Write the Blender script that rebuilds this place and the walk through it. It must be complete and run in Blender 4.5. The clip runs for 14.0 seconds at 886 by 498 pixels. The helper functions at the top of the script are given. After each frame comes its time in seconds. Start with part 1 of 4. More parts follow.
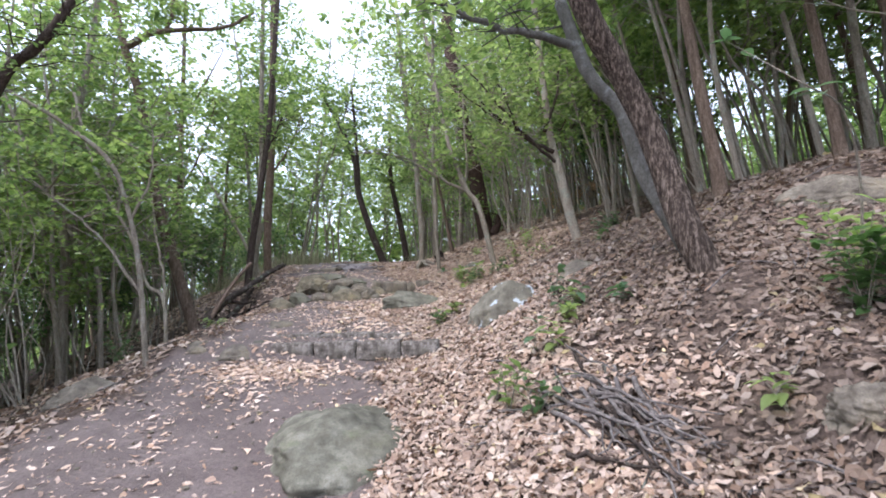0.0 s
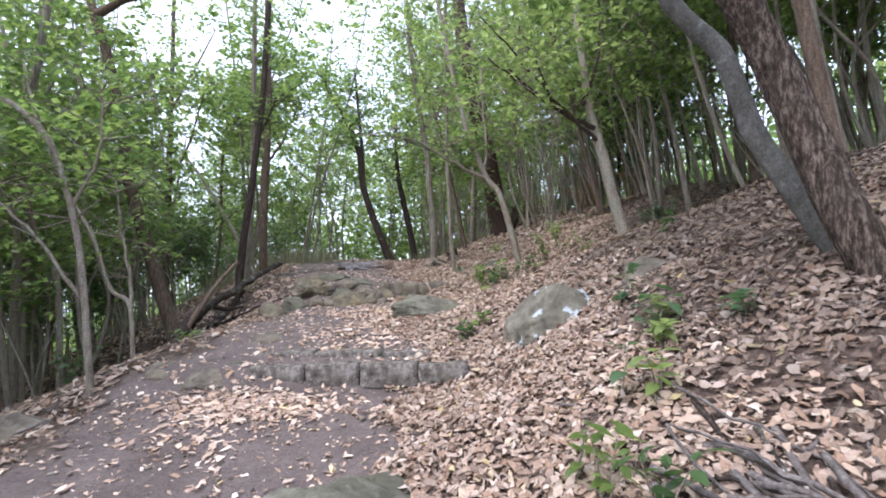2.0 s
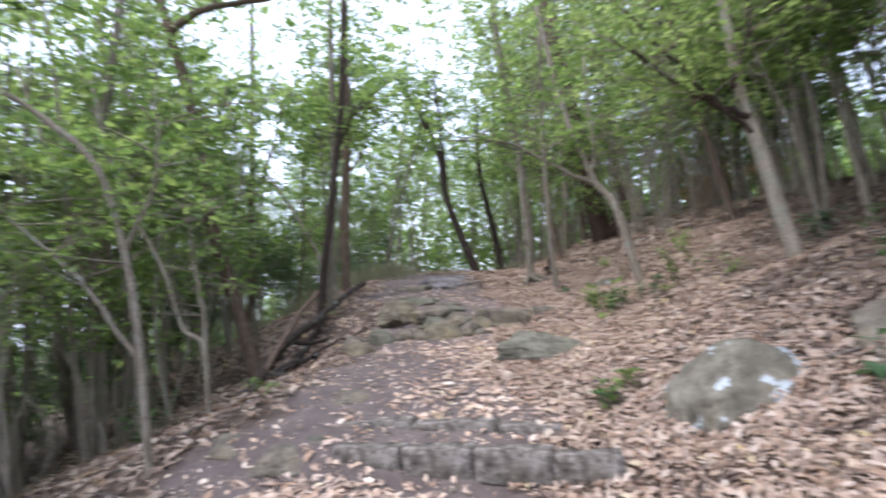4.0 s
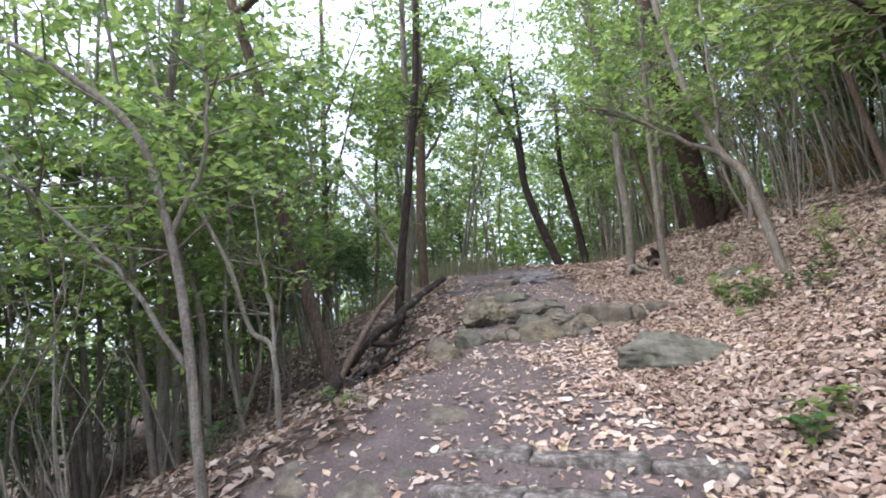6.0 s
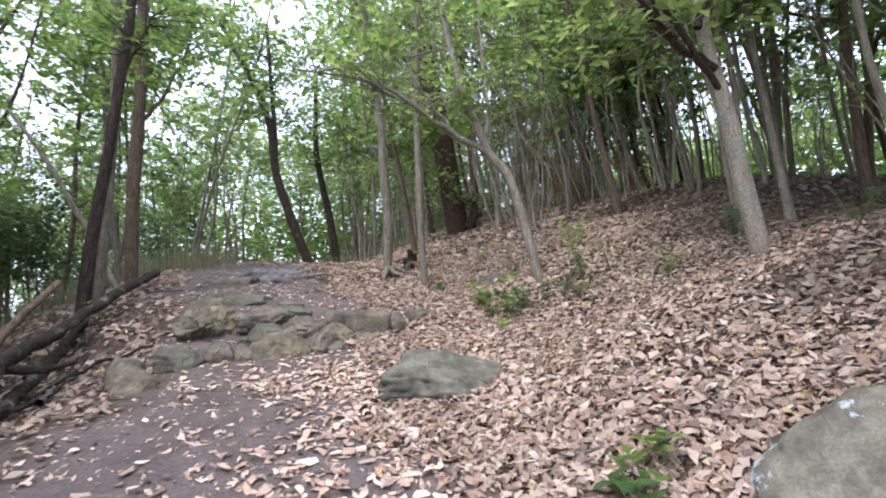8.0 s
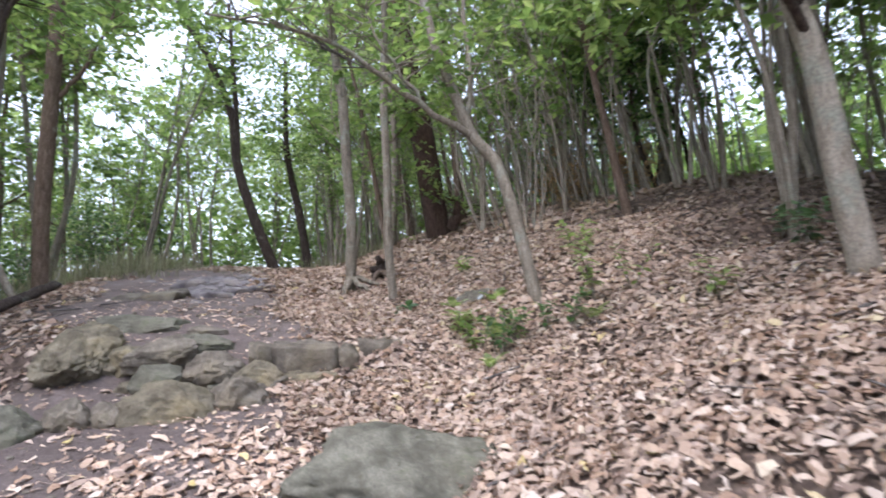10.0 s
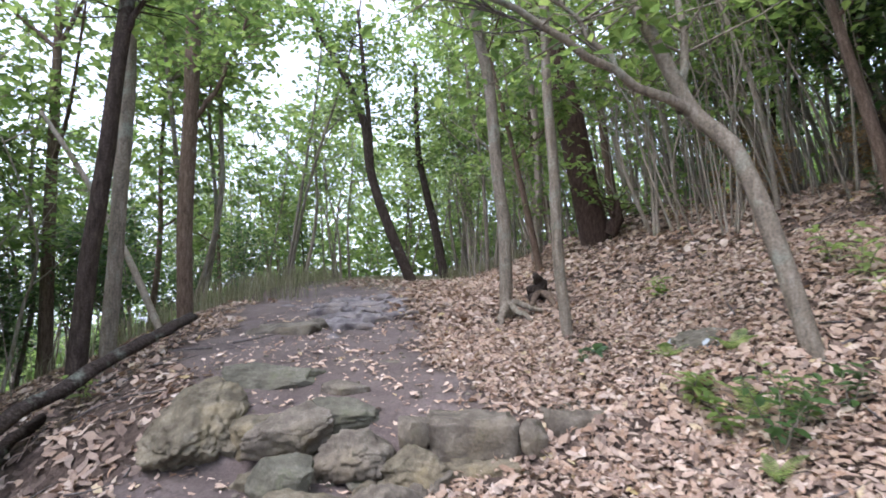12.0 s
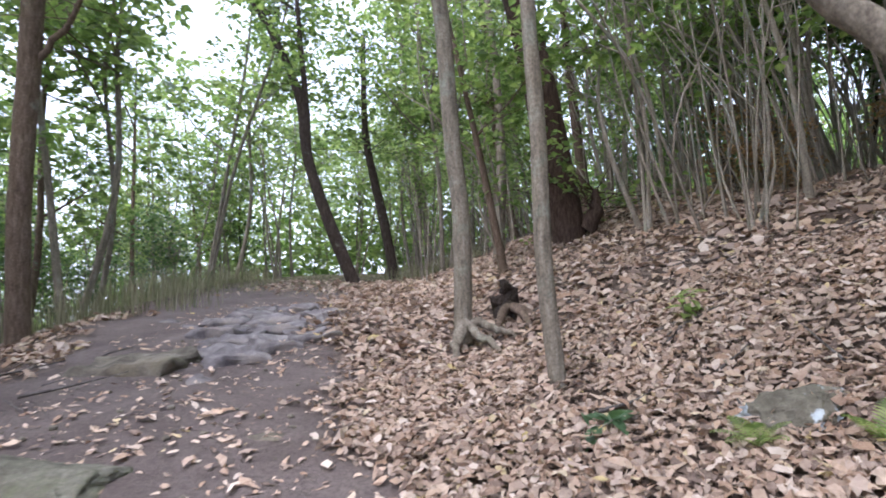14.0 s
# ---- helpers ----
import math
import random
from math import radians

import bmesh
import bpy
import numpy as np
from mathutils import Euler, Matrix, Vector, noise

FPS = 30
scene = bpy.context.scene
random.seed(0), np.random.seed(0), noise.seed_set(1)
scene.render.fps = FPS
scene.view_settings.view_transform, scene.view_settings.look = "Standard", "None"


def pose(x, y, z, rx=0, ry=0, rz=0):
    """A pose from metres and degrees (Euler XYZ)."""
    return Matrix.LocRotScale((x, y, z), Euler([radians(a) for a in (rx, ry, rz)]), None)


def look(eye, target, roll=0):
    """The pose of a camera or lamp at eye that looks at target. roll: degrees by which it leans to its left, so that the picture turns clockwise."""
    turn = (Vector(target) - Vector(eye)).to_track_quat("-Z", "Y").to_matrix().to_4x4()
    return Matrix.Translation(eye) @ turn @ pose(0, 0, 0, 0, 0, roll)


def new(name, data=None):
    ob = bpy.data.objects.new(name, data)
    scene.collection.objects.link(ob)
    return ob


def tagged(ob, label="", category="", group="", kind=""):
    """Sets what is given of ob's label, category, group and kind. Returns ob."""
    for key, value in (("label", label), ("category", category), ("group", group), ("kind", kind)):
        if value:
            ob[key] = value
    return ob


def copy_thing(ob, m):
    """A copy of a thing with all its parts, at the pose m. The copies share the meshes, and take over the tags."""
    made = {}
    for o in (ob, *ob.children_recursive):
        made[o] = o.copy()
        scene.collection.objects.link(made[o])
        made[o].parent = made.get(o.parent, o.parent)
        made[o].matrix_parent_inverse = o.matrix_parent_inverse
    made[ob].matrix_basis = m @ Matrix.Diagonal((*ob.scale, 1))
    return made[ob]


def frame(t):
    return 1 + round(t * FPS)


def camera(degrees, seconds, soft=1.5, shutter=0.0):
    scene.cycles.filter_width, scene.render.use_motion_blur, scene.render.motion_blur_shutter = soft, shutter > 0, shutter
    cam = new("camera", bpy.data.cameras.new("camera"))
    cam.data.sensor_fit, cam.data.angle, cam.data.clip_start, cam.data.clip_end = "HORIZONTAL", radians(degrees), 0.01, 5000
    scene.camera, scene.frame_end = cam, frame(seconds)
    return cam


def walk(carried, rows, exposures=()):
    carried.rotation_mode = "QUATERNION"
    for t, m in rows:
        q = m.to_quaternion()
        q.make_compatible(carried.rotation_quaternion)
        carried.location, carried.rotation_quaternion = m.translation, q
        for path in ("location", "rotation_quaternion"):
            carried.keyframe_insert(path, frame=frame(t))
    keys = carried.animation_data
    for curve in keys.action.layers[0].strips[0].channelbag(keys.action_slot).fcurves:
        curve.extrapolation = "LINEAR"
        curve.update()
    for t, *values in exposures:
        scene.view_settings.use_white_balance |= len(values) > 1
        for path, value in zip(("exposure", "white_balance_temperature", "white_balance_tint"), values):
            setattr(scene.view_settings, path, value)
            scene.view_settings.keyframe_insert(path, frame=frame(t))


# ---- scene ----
cam = camera(79.3, 14.0, soft=1.8, shutter=0.3)
PATH = [
    (0, (0.012, -0.015, 1.384), (0.009, 1.98, 1.523), 0.4),
    (0.5, (-0.065, 0.221, 1.492), (-0.013, 2.216, 1.63), 0.6),
    (1, (-0.15, 0.57, 1.462), (-0.085, 2.565, 1.597), 0.6),
    (1.5, (-0.246, 1.023, 1.453), (-0.258, 3.019, 1.58), 0.4),
    (2, (-0.201, 1.408, 1.455), (-0.223, 3.403, 1.585), 0.2),
    (2.5, (-0.203, 1.77, 1.584), (-0.18, 3.765, 1.715), 0.3),
    (3, (-0.378, 2.181, 1.665), (-0.36, 4.177, 1.793), 0.5),
    (3.5, (-0.484, 2.385, 1.844), (-0.506, 4.381, 1.975), 0.4),
    (4, (-0.606, 2.583, 1.847), (-0.916, 4.554, 1.98), -0.8),
    (4.2, (-0.682, 2.658, 1.835), (-1.253, 4.569, 1.973), -1.6),
    (6.3, (-1.135, 3.695, 1.79), (-1.701, 5.609, 1.92), -1.6),
    (6.5, (-1.187, 3.805, 1.812), (-1.602, 5.757, 1.942), -1.0),
    (7, (-1.215, 4.107, 1.796), (-1.247, 6.103, 1.92), -0.1),
    (7.5, (-1.207, 4.447, 1.78), (-1.006, 6.434, 1.901), 0.2),
    (7.7, (-1.209, 4.609, 1.794), (-0.938, 6.587, 1.913), 0.5),
    (9.8, (-0.745, 6.123, 1.944), (-0.28, 8.064, 2.073), 0.9),
    (10, (-0.771, 6.277, 1.978), (-0.377, 8.234, 2.105), 0.8),
    (10.5, (-0.864, 6.647, 2.073), (-0.731, 8.638, 2.203), 0.4),
    (11, (-0.89, 6.889, 2.21), (-0.832, 8.884, 2.342), 0.3),
    (11.5, (-0.907, 7.25, 2.287), (-0.898, 9.246, 2.415), -0.1),
    (12, (-1.044, 7.628, 2.264), (-1.119, 9.623, 2.388), -0.1),
    (12.5, (-1.105, 8.036, 2.264), (-1.194, 10.03, 2.389), -0.1),
    (13, (-1.056, 8.491, 2.281), (-1.126, 10.486, 2.402), -0.4),
    (13.5, (-1.023, 8.954, 2.351), (-1.038, 10.951, 2.464), -0.0),
    (14, (-0.899, 9.433, 2.378), (-0.816, 11.428, 2.49), -0.0),
]
walk(cam, [(t, look(eye, target, roll)) for t, eye, target, roll in PATH], [(0, 1.61, 5980, 15), (7.5, 1.7, 5980, 16), (10, 1.78, 5910, 17), (14, 1.82, 5900, 18)])

# ---- world, sun, exposure ----
world = bpy.data.worlds.new("sky")
world.use_nodes = True
scene.world = world
nt = world.node_tree
nt.nodes.clear()
sky = nt.nodes.new("ShaderNodeTexSky")
sky.sky_type, sky.sun_disc = "NISHITA", False
sky.sun_elevation, sky.sun_rotation = radians(58), radians(230)
sky.air_density, sky.dust_density, sky.ozone_density = 1.0, 4.0, 1.0
bg = nt.nodes.new("ShaderNodeBackground")
bg.inputs["Strength"].default_value = 0.15
wo = nt.nodes.new("ShaderNodeOutputWorld")
veil = nt.nodes.new("ShaderNodeMix")
veil.data_type = "RGBA"
veil.inputs[0].default_value = 0.6
veil.inputs[7].default_value = (5.9, 6.4, 7.5, 1)
nt.links.new(sky.outputs[0], veil.inputs[6])
nt.links.new(veil.outputs[2], bg.inputs["Color"])
nt.links.new(bg.outputs[0], wo.inputs["Surface"])
sun = new("sun", bpy.data.lights.new("sun", "SUN"))
sun.data.energy, sun.data.angle, sun.data.color = 0.8, radians(40), (1.0, 0.97, 0.94)
sun.matrix_world = look((0, 0, 40), (0.766 * 25, 0.643 * 25, 0))


# ---- materials ----
class Mat:
    """A small builder of node materials."""

    def __init__(self, name, rough=0.8, spec=0.3):
        self.m = bpy.data.materials.new(name)
        self.m.use_nodes = True
        self.n, self.l = self.m.node_tree.nodes, self.m.node_tree.links
        self.p = self.n["Principled BSDF"]
        self.p.inputs["Roughness"].default_value = rough
        self.p.inputs["Specular IOR Level"].default_value = spec
        self.co = self.n.new("ShaderNodeTexCoord").outputs["Object"]

    def stretch(self, sx, sy, sz):
        mp = self.n.new("ShaderNodeMapping")
        mp.inputs["Scale"].default_value = (sx, sy, sz)
        self.l.new(self.co, mp.inputs["Vector"])
        return mp.outputs[0]

    def noise(self, scale, detail=4, rough=0.6, co=None):
        t = self.n.new("ShaderNodeTexNoise")
        t.inputs["Scale"].default_value, t.inputs["Detail"].default_value, t.inputs["Roughness"].default_value = scale, detail, rough
        self.l.new(co or self.co, t.inputs["Vector"])
        return t.outputs["Fac"]

    def cells(self, scale, co=None, feature="F1", out="Distance"):
        t = self.n.new("ShaderNodeTexVoronoi")
        t.feature = feature
        t.inputs["Scale"].default_value = scale
        self.l.new(co or self.co, t.inputs["Vector"])
        return t.outputs[out]

    def ramp(self, fac, *stops):
        r = self.n.new("ShaderNodeValToRGB")
        e = r.color_ramp.elements
        while len(e) < len(stops):
            e.new(0.5)
        for k, (at, col) in zip(e, stops):
            k.position, k.color = at, (*col, 1) if len(col) == 3 else col
        self.l.new(fac, r.inputs[0])
        return r.outputs[0]

    def mix(self, fac, a, b, kind="MIX"):
        x = self.n.new("ShaderNodeMix")
        x.data_type, x.blend_type = "RGBA", kind
        for sock, v in ((x.inputs[0], fac), (x.inputs[6], a), (x.inputs[7], b)):
            if isinstance(v, (int, float)):
                sock.default_value = v
            elif isinstance(v, tuple):
                sock.default_value = (*v, 1)
            else:
                self.l.new(v, sock)
        return x.outputs[2]

    def color(self, c):
        self.l.new(c, self.p.inputs["Base Color"])
        return self

    def bump(self, h, strength=0.5, dist=0.02):
        b = self.n.new("ShaderNodeBump")
        b.inputs["Strength"].default_value, b.inputs["Distance"].default_value = strength, dist
        self.l.new(h, b.inputs["Height"])
        if self.p.inputs["Normal"].links:
            self.l.new(self.p.inputs["Normal"].links[0].from_socket, b.inputs["Normal"])
        self.l.new(b.outputs[0], self.p.inputs["Normal"])
        return self

    def attr(self, name):
        a = self.n.new("ShaderNodeAttribute")
        a.attribute_name = name
        return a.outputs["Fac"]

    def island(self):
        return self.n.new("ShaderNodeNewGeometry").outputs["Random Per Island"]

    def rand(self):
        return self.n.new("ShaderNodeObjectInfo").outputs["Random"]

    def through_light(self, col, fac):
        """Lets light through, as a thin leaf does."""
        t = self.n.new("ShaderNodeBsdfTranslucent")
        self.l.new(col, t.inputs["Color"])
        x = self.n.new("ShaderNodeMixShader")
        x.inputs[0].default_value = fac
        self.l.new(self.p.outputs[0], x.inputs[1])
        self.l.new(t.outputs[0], x.inputs[2])
        self.l.new(x.outputs[0], self.n["Material Output"].inputs["Surface"])
        return self


def bark(name, dark, mid, light, ridge=26, flat=5.0, lichen=(0.3, 0.33, 0.27), patch=0.62, strength=0.6):
    m = Mat(name, 0.9, 0.15)
    tall = m.stretch(1, 1, 1 / flat)
    f = m.noise(ridge, 6, 0.7, tall)
    c = m.ramp(f, (0.3, dark), (0.5, mid), (0.72, light))
    c = m.mix(m.ramp(m.noise(3.5, 5, 0.65), (patch - 0.08, (0, 0, 0)), (patch + 0.06, (0.75, 0.75, 0.75))), c, lichen)
    c = m.mix(m.ramp(m.noise(60, 3), (0.35, (0.6, 0.6, 0.6)), (0.65, (1, 1, 1))), (0, 0, 0), c, "MIX")
    m.color(c)
    m.bump(f, strength, 0.012)
    m.bump(m.noise(120, 3, 0.6, tall), 0.35, 0.004)
    return m.m


BARK_GREY = bark("bark_grey", (0.13, 0.11, 0.085), (0.24, 0.205, 0.16), (0.36, 0.32, 0.26))
BARK_BROWN = bark("bark_brown", (0.075, 0.05, 0.036), (0.16, 0.115, 0.085), (0.25, 0.19, 0.145), ridge=34, patch=0.7)
BARK_RED = bark("bark_red_brown", (0.036, 0.023, 0.018), (0.085, 0.055, 0.043), (0.15, 0.105, 0.085), ridge=30, patch=0.75)
BARK_DARK = bark("bark_dark", (0.028, 0.021, 0.017), (0.07, 0.052, 0.042), (0.13, 0.10, 0.08), ridge=30, patch=0.72)
BARK_PALE = bark("bark_pale", (0.2, 0.165, 0.125), (0.33, 0.28, 0.22), (0.46, 0.41, 0.34), ridge=18, patch=0.6)
BARK_SMOOTH = bark("bark_smooth", (0.075, 0.07, 0.06), (0.115, 0.11, 0.098), (0.17, 0.165, 0.152), ridge=9, flat=1.5, lichen=(0.3, 0.31, 0.31), patch=0.62, strength=0.25)


def cork_bark():
    m = Mat("bark_corky", 0.95, 0.1)
    tall = m.stretch(1, 1, 0.28)
    f = m.noise(38, 8, 0.75, tall)
    g = m.noise(14, 5, 0.7, tall)
    v = m.cells(70, tall)
    c = m.ramp(f, (0.38, (0.014, 0.01, 0.008)), (0.5, (0.075, 0.055, 0.043)), (0.6, (0.24, 0.19, 0.155)))
    c = m.mix(m.ramp(g, (0.4, (0.5, 0.5, 0.5)), (0.62, (0, 0, 0))), c, (0.05, 0.039, 0.033))
    m.color(c).bump(f, 1.0, 0.03).bump(v, 0.4, 0.008)
    return m.m


BARK_CORK = cork_bark()


def foliage(name, a, b, c, glow, fac=0.5, rough=0.45):
    m = Mat(name, rough, 0.45)
    col = m.ramp(m.island(), (0.0, a), (0.5, b), (1.0, c))
    m.color(col)
    m.through_light(m.mix(1.0, col, glow, "MULTIPLY"), fac)
    return m.m


LEAF = foliage("leaf_green", (0.06, 0.098, 0.034), (0.106, 0.166, 0.048), (0.2, 0.262, 0.088), (2.2, 2.15, 1.75), 0.54, 0.32)
LEAF_DARK = foliage("leaf_dark", (0.03, 0.058, 0.02), (0.052, 0.1, 0.033), (0.095, 0.152, 0.052), (1.9, 2.0, 1.5), 0.4, 0.4)
LEAF_LIGHT = foliage("leaf_light", (0.1, 0.15, 0.05), (0.16, 0.22, 0.074), (0.262, 0.318, 0.125), (2.0, 2.0, 1.65), 0.53)
LEAF_GLOSS = foliage("leaf_glossy", (0.04, 0.085, 0.045), (0.07, 0.125, 0.065), (0.12, 0.18, 0.09), (1.6, 1.8, 1.2), 0.35, 0.3)
GRASS = foliage("grass_blades", (0.1, 0.12, 0.05), (0.21, 0.2, 0.12), (0.33, 0.3, 0.2), (1.3, 1.3, 1.1), 0.3, 0.6)


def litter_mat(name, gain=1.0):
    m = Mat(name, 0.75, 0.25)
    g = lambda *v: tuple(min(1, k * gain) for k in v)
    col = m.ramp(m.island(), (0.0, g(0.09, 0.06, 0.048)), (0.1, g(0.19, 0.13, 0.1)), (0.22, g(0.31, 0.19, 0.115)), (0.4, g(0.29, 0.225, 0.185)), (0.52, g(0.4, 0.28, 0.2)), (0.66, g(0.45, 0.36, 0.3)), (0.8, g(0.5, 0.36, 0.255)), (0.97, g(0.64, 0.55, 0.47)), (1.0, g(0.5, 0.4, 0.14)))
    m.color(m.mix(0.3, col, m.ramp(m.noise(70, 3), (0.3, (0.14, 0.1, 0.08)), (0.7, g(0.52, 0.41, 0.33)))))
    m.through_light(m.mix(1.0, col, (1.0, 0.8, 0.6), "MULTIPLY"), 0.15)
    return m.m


LITTER = litter_mat("dry_leaf", .98)
LITTER_RUST = foliage("withered_leaf", (0.19, 0.12, 0.06), (0.33, 0.21, 0.1), (0.45, 0.31, 0.16), (1.1, 1.0, 0.85), 0.3, 0.7)
LITTER_PALE = litter_mat("pale_dry_leaf", 1.38)
# same leaf colours at about half the gain, for the upper bank and hillside
LITTER_DARKER = litter_mat("darker_dry_leaf", 0.5)


def ground_mat():
    m = Mat("forest_floor", 0.95, 0.12)
    soil = m.ramp(m.noise(2.2, 6, 0.65), (0.3, (0.115, 0.091, 0.084)), (0.55, (0.178, 0.144, 0.134)), (0.75, (0.25, 0.205, 0.19)))
    soil = m.mix(m.ramp(m.noise(130, 4, 0.8), (0.5, (0, 0, 0)), (0.62, (0.7, 0.7, 0.7))), soil, (0.22, 0.18, 0.163))
    soil = m.mix(m.ramp(m.noise(45, 5, 0.75), (0.46, (0, 0, 0)), (0.64, (0.55, 0.55, 0.55))), soil, (0.085, 0.067, 0.06))
    soil = m.mix(m.ramp(m.cells(38), (0.06, (0.5, 0.5, 0.5)), (0.16, (0, 0, 0))), soil, (0.21, 0.172, 0.155))
    warp = m.n.new("ShaderNodeVectorMath")
    warp.operation = "ADD"
    m.l.new(m.co, warp.inputs[0])
    t = m.n.new("ShaderNodeTexNoise")
    t.inputs["Scale"].default_value = 9
    m.l.new(m.co, t.inputs["Vector"])
    sc = m.n.new("ShaderNodeVectorMath")
    sc.operation = "SCALE"
    sc.inputs["Scale"].default_value = 0.12
    m.l.new(t.outputs["Color"], sc.inputs[0])
    m.l.new(sc.outputs[0], warp.inputs[1])
    cell = m.cells(17, warp.outputs[0], out="Color")
    bw = m.n.new("ShaderNodeSeparateColor")
    m.l.new(cell, bw.inputs[0])
    duff = m.ramp(bw.outputs[0], (0.0, (0.035, 0.025, 0.021)), (0.4, (0.085, 0.061, 0.049)), (0.7, (0.16, 0.118, 0.094)), (1.0, (0.27, 0.205, 0.165)))
    duff = m.mix(0.55, duff, m.ramp(m.noise(24, 5, 0.7), (0.35, (0.038, 0.028, 0.023)), (0.68, (0.17, 0.126, 0.1))))
    m.color(m.mix(m.attr("trodden"), duff, soil))
    m.bump(m.noise(6, 6, 0.7), 0.6, 0.06).bump(m.noise(55, 6, 0.75), 0.9, 0.02)
    return m.m


GROUND = ground_mat()


def rock_mat(name, a, b, c, stain, moss=(0.12, 0.14, 0.07), moss_at=0.6, spots=None, spot_at=0.66, size=5):
    m = Mat(name, 0.88, 0.2)
    f = m.noise(size, 8, 0.7)
    col = m.ramp(f, (0.36, a), (0.5, b), (0.63, c))
    col = m.mix(m.ramp(m.noise(2.3, 5, 0.6), (0.52, (0, 0, 0)), (0.68, (0.7, 0.7, 0.7))), col, stain)
    col = m.mix(m.ramp(m.noise(4.1, 6, 0.7), (moss_at, (0, 0, 0)), (moss_at + 0.14, (0.65, 0.65, 0.65))), col, moss)
    col = m.mix(m.ramp(m.noise(90, 3, 0.6), (0.35, (0.4, 0.4, 0.4)), (0.6, (0, 0, 0))), col, a)
    if spots:
        col = m.mix(m.ramp(m.noise(3.4, 5, 0.62), (spot_at, (0, 0, 0)), (spot_at + 0.03, (0.85, 0.85, 0.85))), col, spots)
    m.color(col).bump(f, 0.75, 0.04).bump(m.noise(38, 5, 0.7), 0.6, 0.01)
    return m.m


ROCK = rock_mat("rock_weathered", (0.084, 0.071, 0.056), (0.17, 0.147, 0.116), (0.275, 0.245, 0.2), (0.2, 0.16, 0.1))
ROCK_OCHRE = rock_mat("rock_ochre", (0.084, 0.071, 0.05), (0.168, 0.146, 0.103), (0.27, 0.238, 0.178), (0.25, 0.2, 0.11), moss=(0.24, 0.19, 0.095), moss_at=0.58)
ROCK_GREEN = rock_mat("rock_greenish", (0.074, 0.07, 0.053), (0.138, 0.131, 0.1), (0.23, 0.22, 0.175), (0.12, 0.108, 0.075), moss_at=0.56)
ROCK_LICHEN = rock_mat("rock_lichen", (0.085, 0.076, 0.058), (0.16, 0.145, 0.112), (0.25, 0.232, 0.185), (0.15, 0.128, 0.08), spots=(0.46, 0.51, 0.54), spot_at=0.53)
KERB = rock_mat("kerb_stone", (0.05, 0.043, 0.036), (0.175, 0.152, 0.13), (0.43, 0.39, 0.355), (0.1, 0.087, 0.064), moss_at=0.6, size=9)
SLATE = rock_mat("layered_rock", (0.11, 0.095, 0.095), (0.205, 0.183, 0.182), (0.32, 0.292, 0.288), (0.24, 0.195, 0.155), moss_at=0.8)
LOG_WOOD = bark("rotten_log", (0.018, 0.013, 0.011), (0.05, 0.037, 0.03), (0.105, 0.083, 0.07), ridge=30, flat=1.0, patch=0.66)
TWIG = bark("dead_twig", (0.07, 0.058, 0.052), (0.15, 0.13, 0.12), (0.26, 0.235, 0.22), ridge=20, flat=1.0, patch=0.75)

# ---- shape of the ground ----
def softplus(d, k=0.25):
    return k * np.logaddexp(0.0, d / k)


def smooth(a, b, v):
    f = np.clip((v - a) / (b - a), 0, 1)
    return f * f * (3 - 2 * f)


def path_height(y):
    return np.interp(y, [-60, -8, 0, 2.5, 4.15, 5.2, 6.2, 6.45, 6.9, 7.4, 8.4, 9.2, 9.7, 10.2, 10.72, 10.98, 11.3, 12, 13.5, 15, 18, 22, 30, 60, 300],
                     [-6, -.8, -.2, -.02, .2, .36, .5, .67, .77, .87, .95, 1.0, 1.07, 1.13, 1.18, 1.41, 1.46, 1.57, 1.74, 1.9, 2.1, 2.3, 2.5, 2.9, 5])


def right_edge(y):
    return np.interp(y, [0, 5, 6.5, 8, 9.5, 12, 14, 18, 25, 40], [-.7, -.5, 0, -.4, 0, -.1, -.5, -.7, -1.0, -1.5])


def left_edge(y):
    return np.interp(y, [0, 5, 8, 10, 12, 15, 20, 30], [-3.0, -3.2, -3.0, -3.0, -3.6, -4.6, -5.5, -6.0])


def ripple(x, y):
    return (.035 * np.sin(2.1 * x + 1.3 * y) * np.sin(1.7 * y - .6 * x + 1) + .018 * np.sin(5.3 * x - 2.9 * y) * np.sin(4.7 * y + 3.1 * x)
            + .008 * np.sin(11 * x + 7 * y) * np.sin(13 * y - 6 * x))


def height(x, y):
    """The height of the ground."""
    x, y = np.asarray(x, float), np.asarray(y, float)
    d, e = x - right_edge(y), left_edge(y) - x
    s = np.interp(y, [0, 3, 4.3, 6, 8, 10, 14, 18, 30], [.26, .28, .4, .6, .46, .42, .38, .43, .42])
    up = s * (softplus(d) - .72 * softplus(d - 3.9, .6))
    down = -.45 * (softplus(e, .3) - .75 * softplus(e - 16, 4))
    rough = .35 + .9 * smooth(-.2, 1.2, d) + 1.0 * smooth(-.1, 1.0, e)
    wide = .22 * np.sin(.9 * x + .5) * np.sin(.7 * y + .4 * x) * smooth(1.5, 5, d)
    bank = .3 * smooth(1.4, 2.3, x) * smooth(.5, 2.5, y) * (1 - smooth(4.3, 6, y))
    return bank + path_height(y) + up + down + rough * ripple(x, y) + wide


def ground_z(x, y):
    return float(height(x, y))


# ---- helpers for meshes ----
rng = np.random.default_rng(7)


def mesh_from(name, verts, faces, smooth_faces=True):
    me = bpy.data.meshes.new(name)
    me.from_pydata([tuple(v) for v in verts], [], faces)
    if smooth_faces:
        me.polygons.foreach_set("use_smooth", np.ones(len(me.polygons), bool))
    me.update()
    return me


